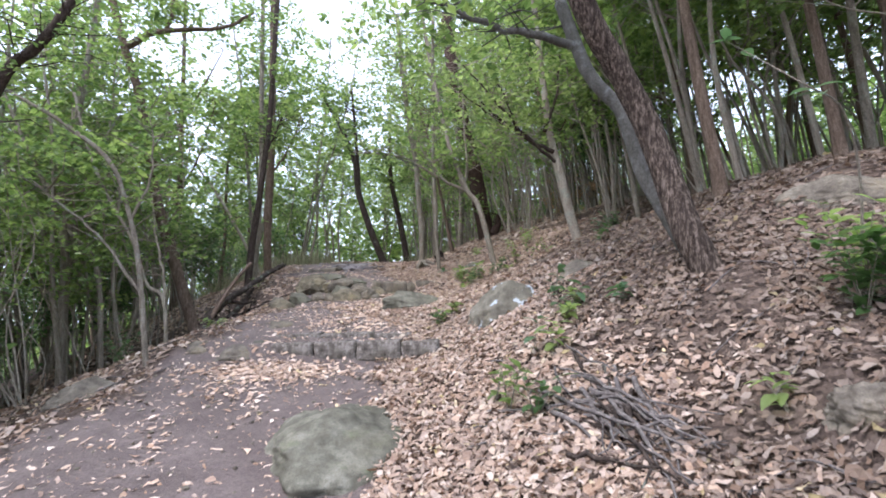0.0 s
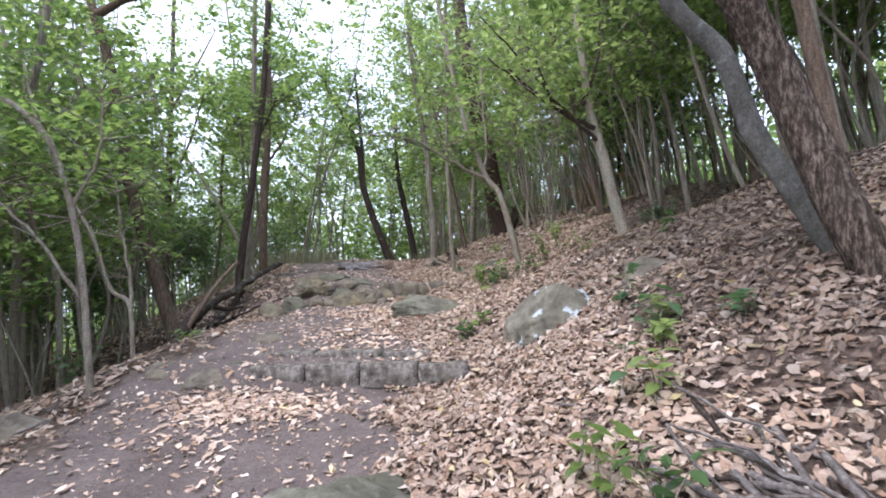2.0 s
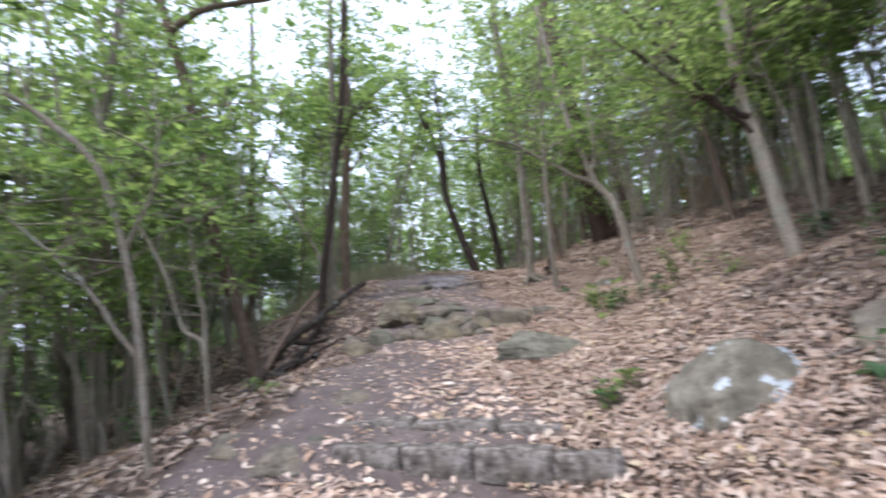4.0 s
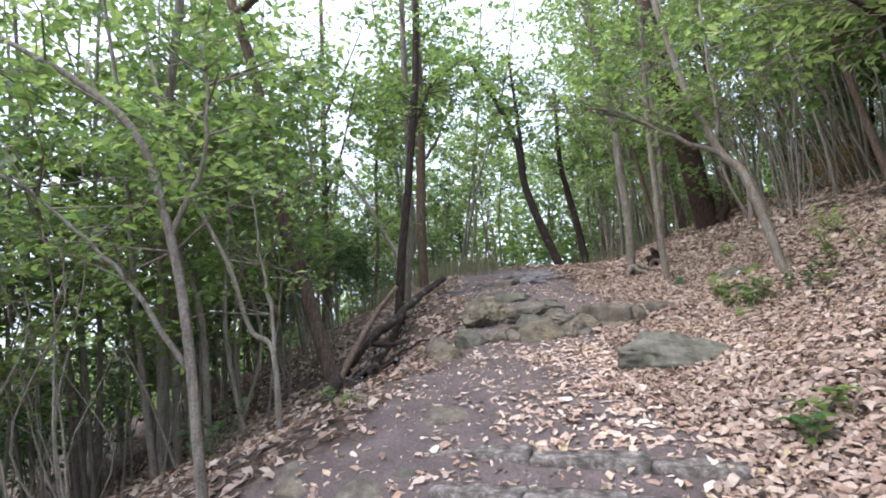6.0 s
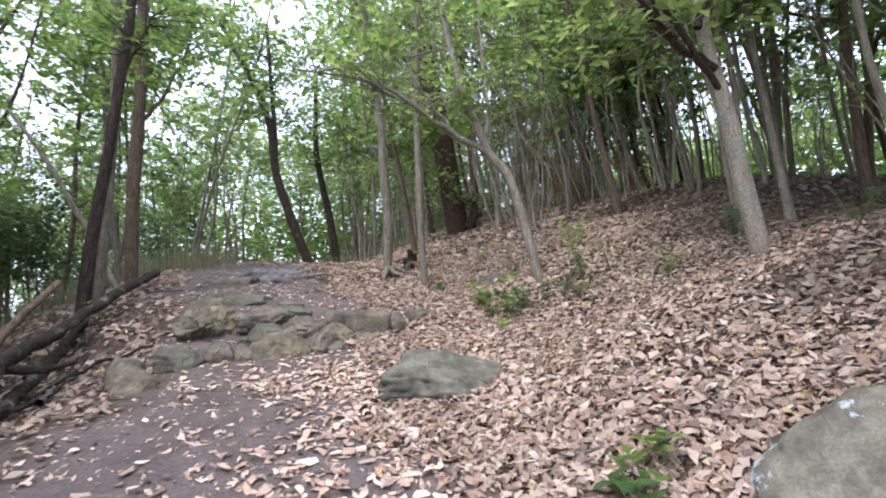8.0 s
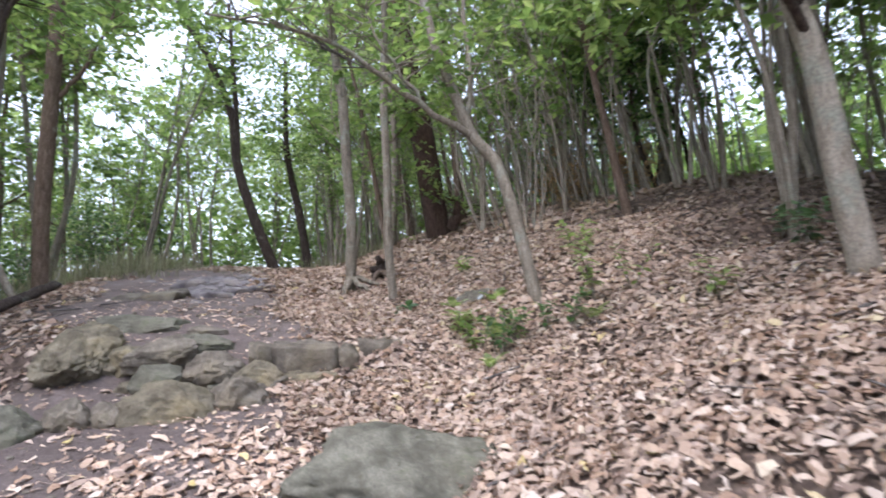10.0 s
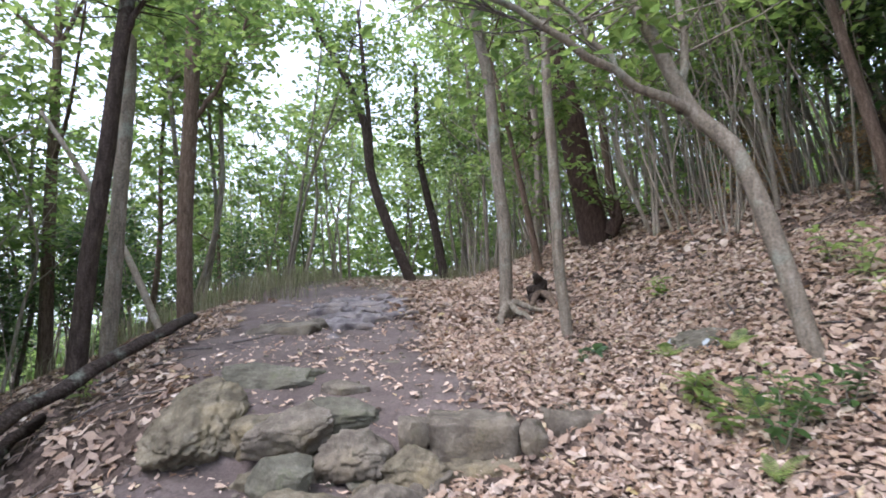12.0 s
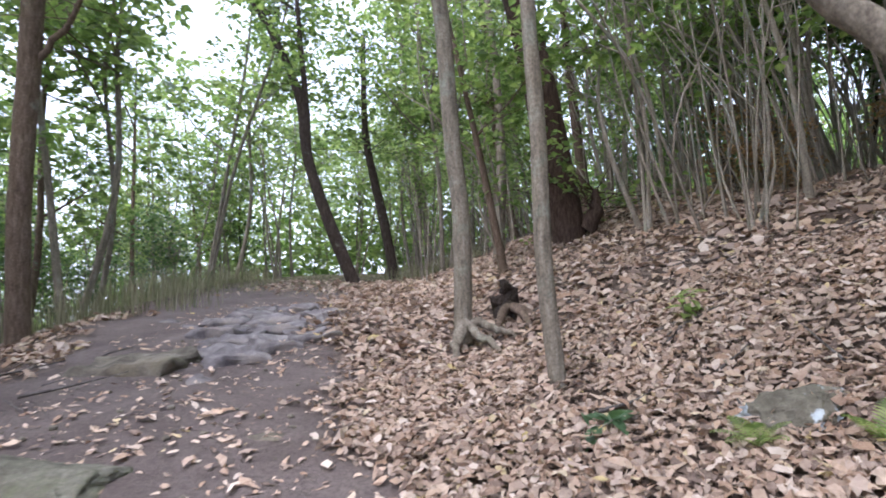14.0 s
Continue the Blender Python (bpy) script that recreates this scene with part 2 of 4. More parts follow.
def quick_mesh(name, verts, faces, smooth_faces=False):
    """A mesh from numpy arrays; faces all have the same number of corners."""
    me = bpy.data.meshes.new(name)
    n, k = faces.shape
    me.vertices.add(len(verts))
    me.vertices.foreach_set("co", verts.astype(np.float32).ravel())
    me.loops.add(n * k)
    me.loops.foreach_set("vertex_index", faces.astype(np.int32).ravel())
    me.polygons.add(n)
    me.polygons.foreach_set("loop_start", np.arange(0, n * k, k, dtype=np.int32))
    me.polygons.foreach_set("use_smooth", np.full(n, smooth_faces))
    me.update(calc_edges=True)
    return me


def solid(name, me, material, parent=None, label=""):
    """One mesh object, under a thing if one is given."""
    me.materials.append(material)
    ob = new(name, me)
    if parent:
        ob.parent = parent
    return tagged(ob, label)


def thing(name, at, label, category, group="", kind=""):
    ob = new(name)
    ob.empty_display_size = 0.1
    ob.location = at
    return tagged(ob, label, category, group, kind)


def curve_points(ctrl, n):
    """A smooth line through the control points."""
    p = np.asarray(ctrl, float)
    p = np.vstack([2 * p[0] - p[1], p, 2 * p[-1] - p[-2]])
    out = []
    segs = len(p) - 3
    for u in np.linspace(0, segs - 1e-6, n):
        i, f = int(u), u - int(u)
        a, b, c, d = p[i:i + 4]
        out.append(0.5 * (2 * b + (c - a) * f + (2 * a - 5 * b + 4 * c - d) * f * f + (3 * b - a - 3 * c + d) * f ** 3))
    return np.array(out)


def tube(ctrl, r0, r1, n=16, sides=8, rough=0.08, flare=0.0, wobble=0.0, power=1.0):
    """A tapered, slightly uneven limb along a smooth line: vertices and faces."""
    line = curve_points(ctrl, n)
    if wobble:
        line[1:-1] += rng.normal(0, wobble, (n - 2, 3))
    verts, faces = [], []
    ref = np.array([0.31, 0.95, 0.05])
    ph = rng.uniform(0, 6.28, 4)
    for i, c in enumerate(line):
        t = line[min(i + 1, n - 1)] - line[max(i - 1, 0)]
        t /= np.linalg.norm(t) + 1e-9
        a = np.cross(t, ref)
        a /= np.linalg.norm(a) + 1e-9
        b = np.cross(t, a)
        f = i / (n - 1)
        r = r0 + (r1 - r0) * f ** power
        for k in range(sides):
            th = 2 * math.pi * k / sides
            lump = 1 + rough * (math.sin(3 * th + ph[0] + 4 * f) * 0.5 + math.sin(2 * th + ph[1] - 7 * f) * 0.5 + math.sin(9 * f + th + ph[2]) * 0.6) + rng.normal(0, rough * 0.25)
            if flare:
                lump += flare * math.exp(-f * 45) * (1 + 0.55 * math.sin(4 * th + ph[3]))
            verts.append(c + r * lump * (math.cos(th) * a + math.sin(th) * b))
    for i in range(n - 1):
        for k in range(sides):
            q = (k + 1) % sides
            faces.append((i * sides + k, i * sides + q, (i + 1) * sides + q, (i + 1) * sides + k))
    faces.append(tuple(range((n - 1) * sides, n * sides)))
    return verts, faces, line


def join(lists):
    verts, faces = [], []
    for v, f, *_ in lists:
        o = len(verts)
        verts += list(v)
        faces += [tuple(i + o for i in q) for q in f]
    return verts, faces


def leaf_cloud(centres, spread, per, size, droop=0.35, slim=0.62):
    """Many small folded leaves round the centres, as arrays of vertices and triangles."""
    c = np.repeat(np.asarray(centres, float), per, axis=0)
    n = len(c)
    off = rng.normal(0, 1, (n, 3))
    off *= (rng.uniform(0.15, 1, n) ** 0.6 / np.maximum(np.linalg.norm(off, axis=1), 1e-6))[:, None]
    c = c + off * np.asarray(spread)
    ang = rng.uniform(0, 6.283, n)
    d = np.stack([np.cos(ang), np.sin(ang), rng.normal(-droop, 0.35, n)], 1)
    d /= np.linalg.norm(d, axis=1)[:, None]
    s = np.cross(d, np.array([0, 0, 1.0]) + rng.normal(0, 0.45, (n, 3)))
    s /= np.linalg.norm(s, axis=1)[:, None] + 1e-9
    up = np.cross(s, d)
    ln = size * rng.uniform(0.65, 1.3, n)[:, None]
    base, tip = c, c + d * ln
    mid = c + d * ln * 0.45
    l = mid + s * ln * slim * 0.5 + up * ln * 0.1
    r = mid - s * ln * slim * 0.5 + up * ln * 0.1
    verts = np.stack([base, r, tip, l], 1).reshape(-1, 3)
    i = np.arange(n)[:, None] * 4
    faces = np.concatenate([i + np.array([[0, 1, 2]]), i + np.array([[0, 2, 3]])], 1).reshape(-1, 3)
    return verts, faces


def random_dir(up=0.4):
    a = rng.uniform(0, 6.283)
    v = np.array([math.cos(a), math.sin(a), up + rng.normal(0, 0.3)])
    return v / np.linalg.norm(v)


def twigs_and_leaves(tree, starts, bark_mat, leaf_mat, clumps, per, size, reach=0.9, spread=(0.22, 0.22, 0.13), up=0.35, twig_r=0.009):
    """Fine twigs that leave the limbs at the given points, and a crown of leaves at their ends."""
    tw, ends = [], []
    starts = np.asarray(starts)
    for _ in range(clumps):
        p = starts[rng.integers(len(starts))]
        v = random_dir(up)
        ln = reach * rng.uniform(0.35, 1.15)
        mid = p + v * ln * 0.5 + rng.normal(0, 0.07, 3)
        end = p + v * ln + np.array([0, 0, -0.08 * ln]) + rng.normal(0, 0.08, 3)
        tw.append(tube([p, mid, end], twig_r * rng.uniform(0.7, 1.4), 0.002, 3, 3, 0.0))
        ends += [end, 0.5 * (mid + end) + rng.normal(0, 0.08, 3)]
    if tw:
        v, f = join(tw)
        tagged(solid("twig_mass", mesh_from("twig_mass", v, f), bark_mat, tree), kind="stuff")
    if per:
        v, f = leaf_cloud(ends, spread, per, size)
        tagged(solid("crown", quick_mesh("crown", v, f), leaf_mat, tree), kind="stuff")


# ---- ground ----
def axis(lo, hi, step, far_lo, far_hi):
    mid = np.arange(lo, hi + step / 2, step)
    g = step * 1.6 ** np.arange(1, 40)
    right = hi + np.cumsum(g)
    left = lo - np.cumsum(g)
    return np.concatenate([left[left > far_lo][::-1], mid, right[right < far_hi]])


def trodden(x, y):
    """1 on the bare soil of the path, 0 on leaf litter."""
    e = np.interp(y, [-2, 2, 4, 5.2, 6.2, 7.5, 9, 9.8, 11, 12.5, 14, 17, 22], [-.35, -.4, -.55, -.7, -.45, -.75, -1.05, -1.0, -.95, -1.25, -1.85, -2.1, -2.2])
    l = np.interp(y, [-2, 3, 6, 8, 9.5, 11, 13, 16, 22], [-3.3, -3.3, -3.1, -2.75, -2.75, -2.9, -3.7, -4.3, -4.6])
    n = .16 * np.sin(3.1 * y + 1.7 * x) + .1 * np.sin(7.3 * y - 4 * x) + .05 * np.sin(17 * y + 9 * x)
    return smooth(-.26, .18, e + n - x) * smooth(-.2, .2, x - l + n) * (1 - .6 * smooth(17, 22, y))


gx, gy = axis(-7.5, 7.5, 0.09, -420, 420), axis(-1.0, 19.0, 0.09, -420, 420)
X, Y = np.meshgrid(gx, gy)
Z = height(X, Y)
fine = np.array([noise.noise((x * 4.0, y * 4.0, 0.3)) for x, y in zip(X.ravel(), Y.ravel())]).reshape(X.shape)
Z = Z + 0.018 * fine
v = np.stack([X.ravel(), Y.ravel(), Z.ravel()], 1)
w = len(gx)
i = (np.arange(len(gy) - 1)[:, None] * w + np.arange(w - 1)[None, :]).ravel()
ground = solid("ground", quick_mesh("ground", v, np.stack([i, i + 1, i + w + 1, i + w], 1), True), GROUND)
a = ground.data.attributes.new("trodden", "FLOAT", "POINT")
a.data.foreach_set("value", trodden(X, Y).astype(np.float32).ravel())
tagged(ground, "bare brown soil path between slopes of leaf litter", "ground", kind="structure")

# ---- fallen leaves ----
def litter(name, x, y, size, lift, label, material=LITTER, flat=0.33):
    """Curled dry leaves lying on the ground, one mesh."""
    n = len(x)
    z = height(x, y) + rng.uniform(0.004, 1, n) * lift
    c = np.stack([x, y, z], 1)
    a = rng.uniform(0, 6.283, n)
    e = 0.02
    sx, sy = (height(x + e, y) - height(x - e, y)) / (2 * e), (height(x, y + e) - height(x, y - e)) / (2 * e)
    nrm = np.stack([-sx, -sy, np.ones(n)], 1) + rng.normal(0, flat, (n, 3))
    nrm /= np.linalg.norm(nrm, axis=1)[:, None]
    d = np.stack([np.cos(a), np.sin(a), np.zeros(n)], 1)
    d -= nrm * np.sum(d * nrm, 1)[:, None]
    d /= np.linalg.norm(d, axis=1)[:, None]
    s = np.cross(nrm, d)
    ln = (size * rng.uniform(0.5, 1.45, n))[:, None]
    wd = ln * rng.uniform(0.28, 0.52, n)[:, None] * 0.5
    k1, k2 = (ln * rng.normal(0.05, 0.1, n)[:, None] for _ in "ab")
    curl = wd * rng.uniform(-0.5, 1.3, n)[:, None]
    bow = ln * rng.normal(0, .06, n)[:, None]
    skew = rng.uniform(.6, 1.1, n)[:, None]
    pts = [c - d * ln * .5 + nrm * k1 + s * bow]
    for f, g in ((-.27, .8), (.05, 1.0), (.32, .62)):
        pts += [c + d * ln * f + s * wd * g + nrm * curl, c + d * ln * f - s * wd * g * skew + nrm * curl * .7]
    pts.append(c + d * ln * .5 + nrm * k2 + s * bow)
    v = np.stack(pts, 1)
    v = (v + rng.normal(0, .055, v.shape) * ln[:, None, :]).reshape(-1, 3)
    i = np.arange(n)[:, None] * 8
    f = np.concatenate([i + np.array([q]) for q in ((0, 2, 1), (1, 2, 4), (1, 4, 3), (3, 4, 6), (3, 6, 5), (5, 6, 7))], 1).reshape(-1, 3)
    ob = solid(name, quick_mesh(name, v, f), material)
    return tagged(ob, label, "fallen leaves", kind="stuff")


def scatter(n, x0, x1, y0, y1, keep):
    x, y = rng.uniform(x0, x1, n), rng.uniform(y0, y1, n)
    k = rng.uniform(0, 1, n) < keep(x, y)
    return x[k], y[k]


def patchy(x, y):
    return 0.5 + 0.5 * np.sin(2.3 * x + 1.1 * y + 1) * np.sin(1.9 * y - 1.3 * x) + .25 * np.sin(6 * x + 5 * y)


near = scatter(152000, -2.2, 4.5, 1.2, 13.5, lambda x, y: (1 - trodden(x, y)) * (0.5 + .5 * smooth(-.3, .6, patchy(x, y) - .3 * (x > 1.2))))
# leaves right of this uneven line take the darker copy of the material
darker = near[0] + rng.normal(0, .25, len(near[0])) > 1.25 + .35 * np.sin(2.2 * near[1]) + .25 * np.sin(5.1 * near[1] + 2 * near[0]) + 1.6 * smooth(7, 9, near[1])
litter("fallen_leaves", near[0][~darker], near[1][~darker], 0.07, 0.045, "deep pale brown dry leaves covering the bank")
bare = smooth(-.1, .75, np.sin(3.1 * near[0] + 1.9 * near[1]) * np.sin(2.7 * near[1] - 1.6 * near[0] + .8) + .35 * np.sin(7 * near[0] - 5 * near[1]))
kept = darker & (rng.uniform(0, 1, len(darker)) > .2 + .6 * bare)
litter("fallen_leaves", near[0][kept], near[1][kept], 0.074, 0.04, "darker brown leaves high on the bank", LITTER_DARKER)
mid = scatter(26000, -4, 7, 13.5, 22, lambda x, y: (1 - trodden(x, y)) * .95 * (1 - smooth(19, 22, y) * .6))
litter("fallen_leaves", *mid, 0.12, 0.04, "deep pale brown dry leaves on the upper slope")
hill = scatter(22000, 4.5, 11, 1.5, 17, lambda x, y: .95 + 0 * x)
litter("fallen_leaves", *hill, 0.11, 0.04, "old brown leaves on the steep hillside", LITTER_DARKER)
side = scatter(24000, -9, -2.6, 3.5, 16, lambda x, y: (1 - trodden(x, y)) * (.55 + .4 * patchy(x, y)))
litter("fallen_leaves", *side, 0.1, 0.03, "dry brown leaves below the edge of the path")
trail = scatter(16000, -3.6, -.2, 1.5, 17, lambda x, y: trodden(x, y) * (.07 + .6 * smooth(.35, .95, patchy(x * 1.2, y * .9 + 1)) * smooth(-3.2, -1.6, x)) * (1 - .75 * smooth(4.6, 5.2, y) * (1 - smooth(6.1, 6.4, y)) * smooth(-1.5, -1.1, x)))
litter("fallen_leaves", *trail, 0.072, 0.012, "scattered dry leaves trodden into the path", LITTER_PALE, flat=0.12)
steps = np.concatenate([rng.normal([-1.75, 5.72], [.38, .2], (800, 2)), rng.normal([-2.2, 6.0], [.35, .25], (200, 2)), rng.normal([-.9, 7.7], [.35, .6], (600, 2)), rng.normal([-1.35, 9.25], [.55, .2], (480, 2)), rng.normal([-1.0, 8.6], [.3, .4], (300, 2))])
litter("fallen_leaves", steps[:, 0], steps[:, 1], 0.08, 0.012, "drift of dry leaves at the foot of the steps", LITTER_PALE, flat=0.12)


crumbs = scatter(9000, -3.4, -.3, 1.5, 17, lambda x, y: trodden(x, y) * .6)
litter("fallen_leaves", *crumbs, 0.038, 0.008, "crumbled bits of dry leaf on the path", LITTER_PALE, flat=0.2)


# ---- stones ----
def rock(name, at, half, seed, material, label, category="rock", turn=0, blocky=0.0, lumps=0.18, sub=5, group="", tilt=(0, 0)):
    """A boulder: a ball pressed towards a block, with coarse and fine unevenness and flat broken faces."""
    bm = bmesh.new()
    bmesh.ops.create_icosphere(bm, subdivisions=sub, radius=1)
    r = random.Random(seed)
    planes = [(Vector((r.uniform(-1, 1), r.uniform(-1, 1), r.uniform(-.25, 1))).normalized(), r.uniform(.58, .86)) for _ in range(16)]
    for vt in bm.verts:
        p = vt.co.copy()
        m = max(abs(p.x), abs(p.y), abs(p.z))
        p = p.lerp(p / m * 0.9, blocky)
        for nrm, lim in planes:
            ex = p.dot(nrm) - lim
            if ex > 0:
                p -= nrm * ex * .95
        q = p * 1.3 + Vector((seed * 3.7, seed * 1.3, 0))
        near, second = noise.voronoi(q * 1.6)[0][:2]
        crack = max(0, 1 - (second - near) / .07)
        p *= 1 + lumps * (.7 * noise.noise(q) + .35 * noise.noise(q * 2.7) + .3 * noise.noise(q * 6) + .22 * noise.noise(q * 13) + .12 * noise.noise(q * 27) - .28 * crack)
        vt.co = Vector((p.x * half[0], p.y * half[1], p.z * half[2]))
    me = bpy.data.meshes.new(name)
    bm.to_mesh(me)
    bm.free()
    me.polygons.foreach_set("use_smooth", np.ones(len(me.polygons), bool))
    ob = solid(name, me, material)
    ob.matrix_world = pose(*at, tilt[0], tilt[1], turn)
    return tagged(ob, label, category, group)


def block(name, at, size, seed, material, label="", turn=0, tilt=(0, 0), parent=None, wear=0.022, edge=.09):
    """A hewn stone with worn edges."""
    bm = bmesh.new()
    bmesh.ops.create_cube(bm, size=1)
    for vt in bm.verts:
        vt.co = Vector((vt.co.x * size[0], vt.co.y * size[1], vt.co.z * size[2]))
    bmesh.ops.bevel(bm, geom=bm.edges[:], offset=min(size) * edge, segments=2, affect="EDGES")
    bmesh.ops.subdivide_edges(bm, edges=[e for e in bm.edges if e.calc_length() > .08], cuts=8, use_grid_fill=True)
    for vt in bm.verts:
        q = vt.co * 7 + Vector((seed * 2.1, seed, 0))
        vt.co += Vector((noise.noise(q), noise.noise(q + Vector((9, 0, 0))), noise.noise(q + Vector((0, 9, 0))))) * wear + vt.co.normalized() * wear * (.8 * noise.noise(q * 1.6) + .3 * noise.noise(q * 2.6))
    me = bpy.data.meshes.new(name)
    bm.to_mesh(me)
    bm.free()
    me.polygons.foreach_set("use_smooth", np.ones(len(me.polygons), bool))
    ob = solid(name, me, material, parent, label)
    ob.matrix_world = pose(*at, tilt[0], tilt[1], turn)
    return ob


rock("boulder", (-.75, 3.98, .15), (.8, .78, .34), 16, ROCK_GREEN, "smooth greenish boulder sunk in the path", turn=8, blocky=.25, lumps=.16, sub=5)
rock("boulder", (-.76, 5.62, .37), (.27, .2, .12), 51, ROCK_GREEN, "low worn rock sunk in the soil below the step", turn=10, blocky=.5)
rock("boulder", (1.98, 2.4, ground_z(1.98, 2.4) - .07), (.3, .2, .15), 52, ROCK, "earthy rock showing through the foot of the bank", turn=-30, blocky=.5, lumps=.3)
rock("boulder", (.86, 6.48, 1.03), (.58, .48, .58), 47, ROCK_LICHEN, "grey boulder with pale blue lichen patches beside the path", turn=-12, blocky=.7, lumps=.16, sub=5)
rock("boulder", (-.36, 8.86, 1.04), (.84, .46, .28), 5, ROCK_GREEN, "flat mossy boulder among the leaves", turn=18, lumps=.26, blocky=.2)
rock("boulder", (-3.75, 5.85, .17), (.5, .4, .24), 6, ROCK, "flat grey boulder at the path's edge", turn=15)
rock("boulder", (-2.9, 6.55, .55), (.42, .3, .17), 7, ROCK, "low rounded boulder in the soil", turn=-10)
rock("boulder", (-2.22, 7.38, .78), (.34, .26, .15), 8, ROCK, "low rounded boulder sunk in the path", turn=20)
rock("boulder", (1.75, 6.2, 1.48), (.5, .4, .26), 9, ROCK, "half-buried boulder in the leafy bank", turn=30)
rock("boulder", (3.6, 4.6, ground_z(3.6, 4.6) - .1), (.6, .4, .26), 10, ROCK, "half-buried boulder high on the bank", turn=-20)
rock("boulder", (1.5, 7.6, 1.55), (.35, .25, .18), 11, ROCK, "half-buried boulder in the leafy bank", turn=-20)
rock("boulder", (.75, 11.65, 1.78), (.4, .2, .16), 13, ROCK_LICHEN, "low grey rock with a white patch among ferns", turn=8, blocky=.4)

rock("boulder", (-2.45, 6.5, .52), (.4, .34, .17), 17, ROCK, "low rounded boulder beside the stone step", turn=25)
rock("boulder", (-3.1, 8.9, .8), (.22, .3, .16), 18, ROCK, "half-buried stone at the path's edge", turn=15)
# rocks of the natural step
G = "rocks of the natural step"
rock("boulder", (-2.77, 11.1, 1.33), (.32, .66, .35), 21, ROCK_OCHRE, "large weathered boulder with ochre stained face", turn=20, blocky=.4, group=G, sub=6, lumps=.2, tilt=(4, 4))
rock("boulder", (-2.3, 10.88, 1.355), (0.234, 0.211, 0.152), 44, ROCK_OCHRE, "weathered rock leaning against the large boulder", turn=-20, blocky=.5, group=G, lumps=.25, tilt=(0, 14))
rock("boulder", (-2.06, 10.76, 1.405), (0.292, 0.222, 0.14), 36, ROCK, "broken grey rock wedged in the step", turn=28, blocky=.6, group=G, lumps=.22, tilt=(8, -8))
rock("boulder", (-1.78, 11.06, 1.415), (0.339, 0.281, 0.14), 23, ROCK_GREEN, "broad greenish rock slab in the step", turn=-8, blocky=.7, group=G, lumps=.18)
rock("boulder", (-1.66, 10.68, 1.3), (.24, .2, .16), 22, ROCK, "cracked grey rock in the step", turn=-14, blocky=.6, group=G, sub=5, lumps=.3)
rock("boulder", (-1.34, 10.8, 1.4), (.125, .12, .125), 24, ROCK, "round grey stone set in the step", group=G, lumps=.08)
rock("boulder", (-.64, 10.84, 1.36), (0.105, 0.117, 0.14), 26, ROCK, "round grey stone set in the step", group=G, lumps=.12)
rock("boulder", (-1.78, 10.06, 1.135), (0.339, 0.292, 0.257), 27, ROCK_OCHRE, "rounded boulder with ochre stain below the step", turn=15, group=G, sub=5, lumps=.2, blocky=.2)
rock("boulder", (-1.4, 10.24, 1.125), (0.316, 0.257, 0.211), 28, ROCK, "grey boulder below the step", turn=-25, blocky=.5, group=G, sub=5, lumps=.28)
rock("boulder", (-1.32, 10.6, 1.235), (0.234, 0.199, 0.164), 37, ROCK_OCHRE, "crumbling stone below the step", turn=10, blocky=.5, group=G, lumps=.3)
rock("boulder", (-1.97, 10.4, 1.275), (0.199, 0.175, 0.152), 38, ROCK_GREEN, "rounded stone below the step", group=G, lumps=.12)
rock("boulder", (-2.6, 9.75, 1.065), (0.257, 0.234, 0.234), 29, ROCK_GREEN, "rounded boulder beside the path", group=G)
rock("boulder", (-2.3, 9.88, 1.135), (0.152, 0.117, 0.129), 30, ROCK, "small grey stone below the step", group=G)
rock("boulder", (-2.1, 9.9, 1.145), (0.117, 0.105, 0.117), 31, ROCK, "small grey stone below the step", group=G)
rock("boulder", (-2.75, 9.2, 0.925), (0.281, 0.234, 0.234), 32, ROCK_OCHRE, "rounded stone at the path's edge", group=G)
rock("boulder", (-2.95, 9.6, 0.995), (0.234, 0.281, 0.234), 33, ROCK, "rounded stone at the path's edge", group=G)
for j in range(18):
    x, y = random.uniform(-2.2, -.95), random.uniform(10.3, 10.75)
    r = random.uniform(.03, .09)
    rock("stone", (x, y, ground_z(x, y) + r * .1), (r * 1.3, r * 1.1, r * .9), 300 + j, (ROCK, ROCK_OCHRE, ROCK_GREEN)[j % 3], "small broken stone lodged in the step", "stone", turn=random.uniform(0, 180), blocky=.7, lumps=.4, sub=3, group="rubble of the natural step")
rock("boulder", (-1.62, 12.15, 1.57), (.18, .13, .07), 34, ROCK, "small flat stone in the path", sub=3)
rock("boulder", (-1.9, 11.45, 1.51), (.2, .13, .07), 35, ROCK, "small flat stone in the path", sub=4)
rock("boulder", (-2.48, 11.7, 1.53), (.52, .3, .12), 39, ROCK_GREEN, "flat grey slab sunk in the path", turn=4, blocky=.6)
for x, y, z, size, turn, seed, mat in ((-1.0, 10.9, 1.345, (.52, .3, .25), 4, 41, ROCK), (-.3, 11.04, 1.36, (.54, .28, .26), 14, 42, ROCK), (-1.04, 10.8, 1.15, (.62, .32, .2), 5, 43, ROCK_OCHRE)):
    b = block("hewn_stone", (x, y, z), size, seed, mat, "squared weathered stone block set in the step", turn=turn, wear=.03)
    tagged(b, category="stone", group=G)

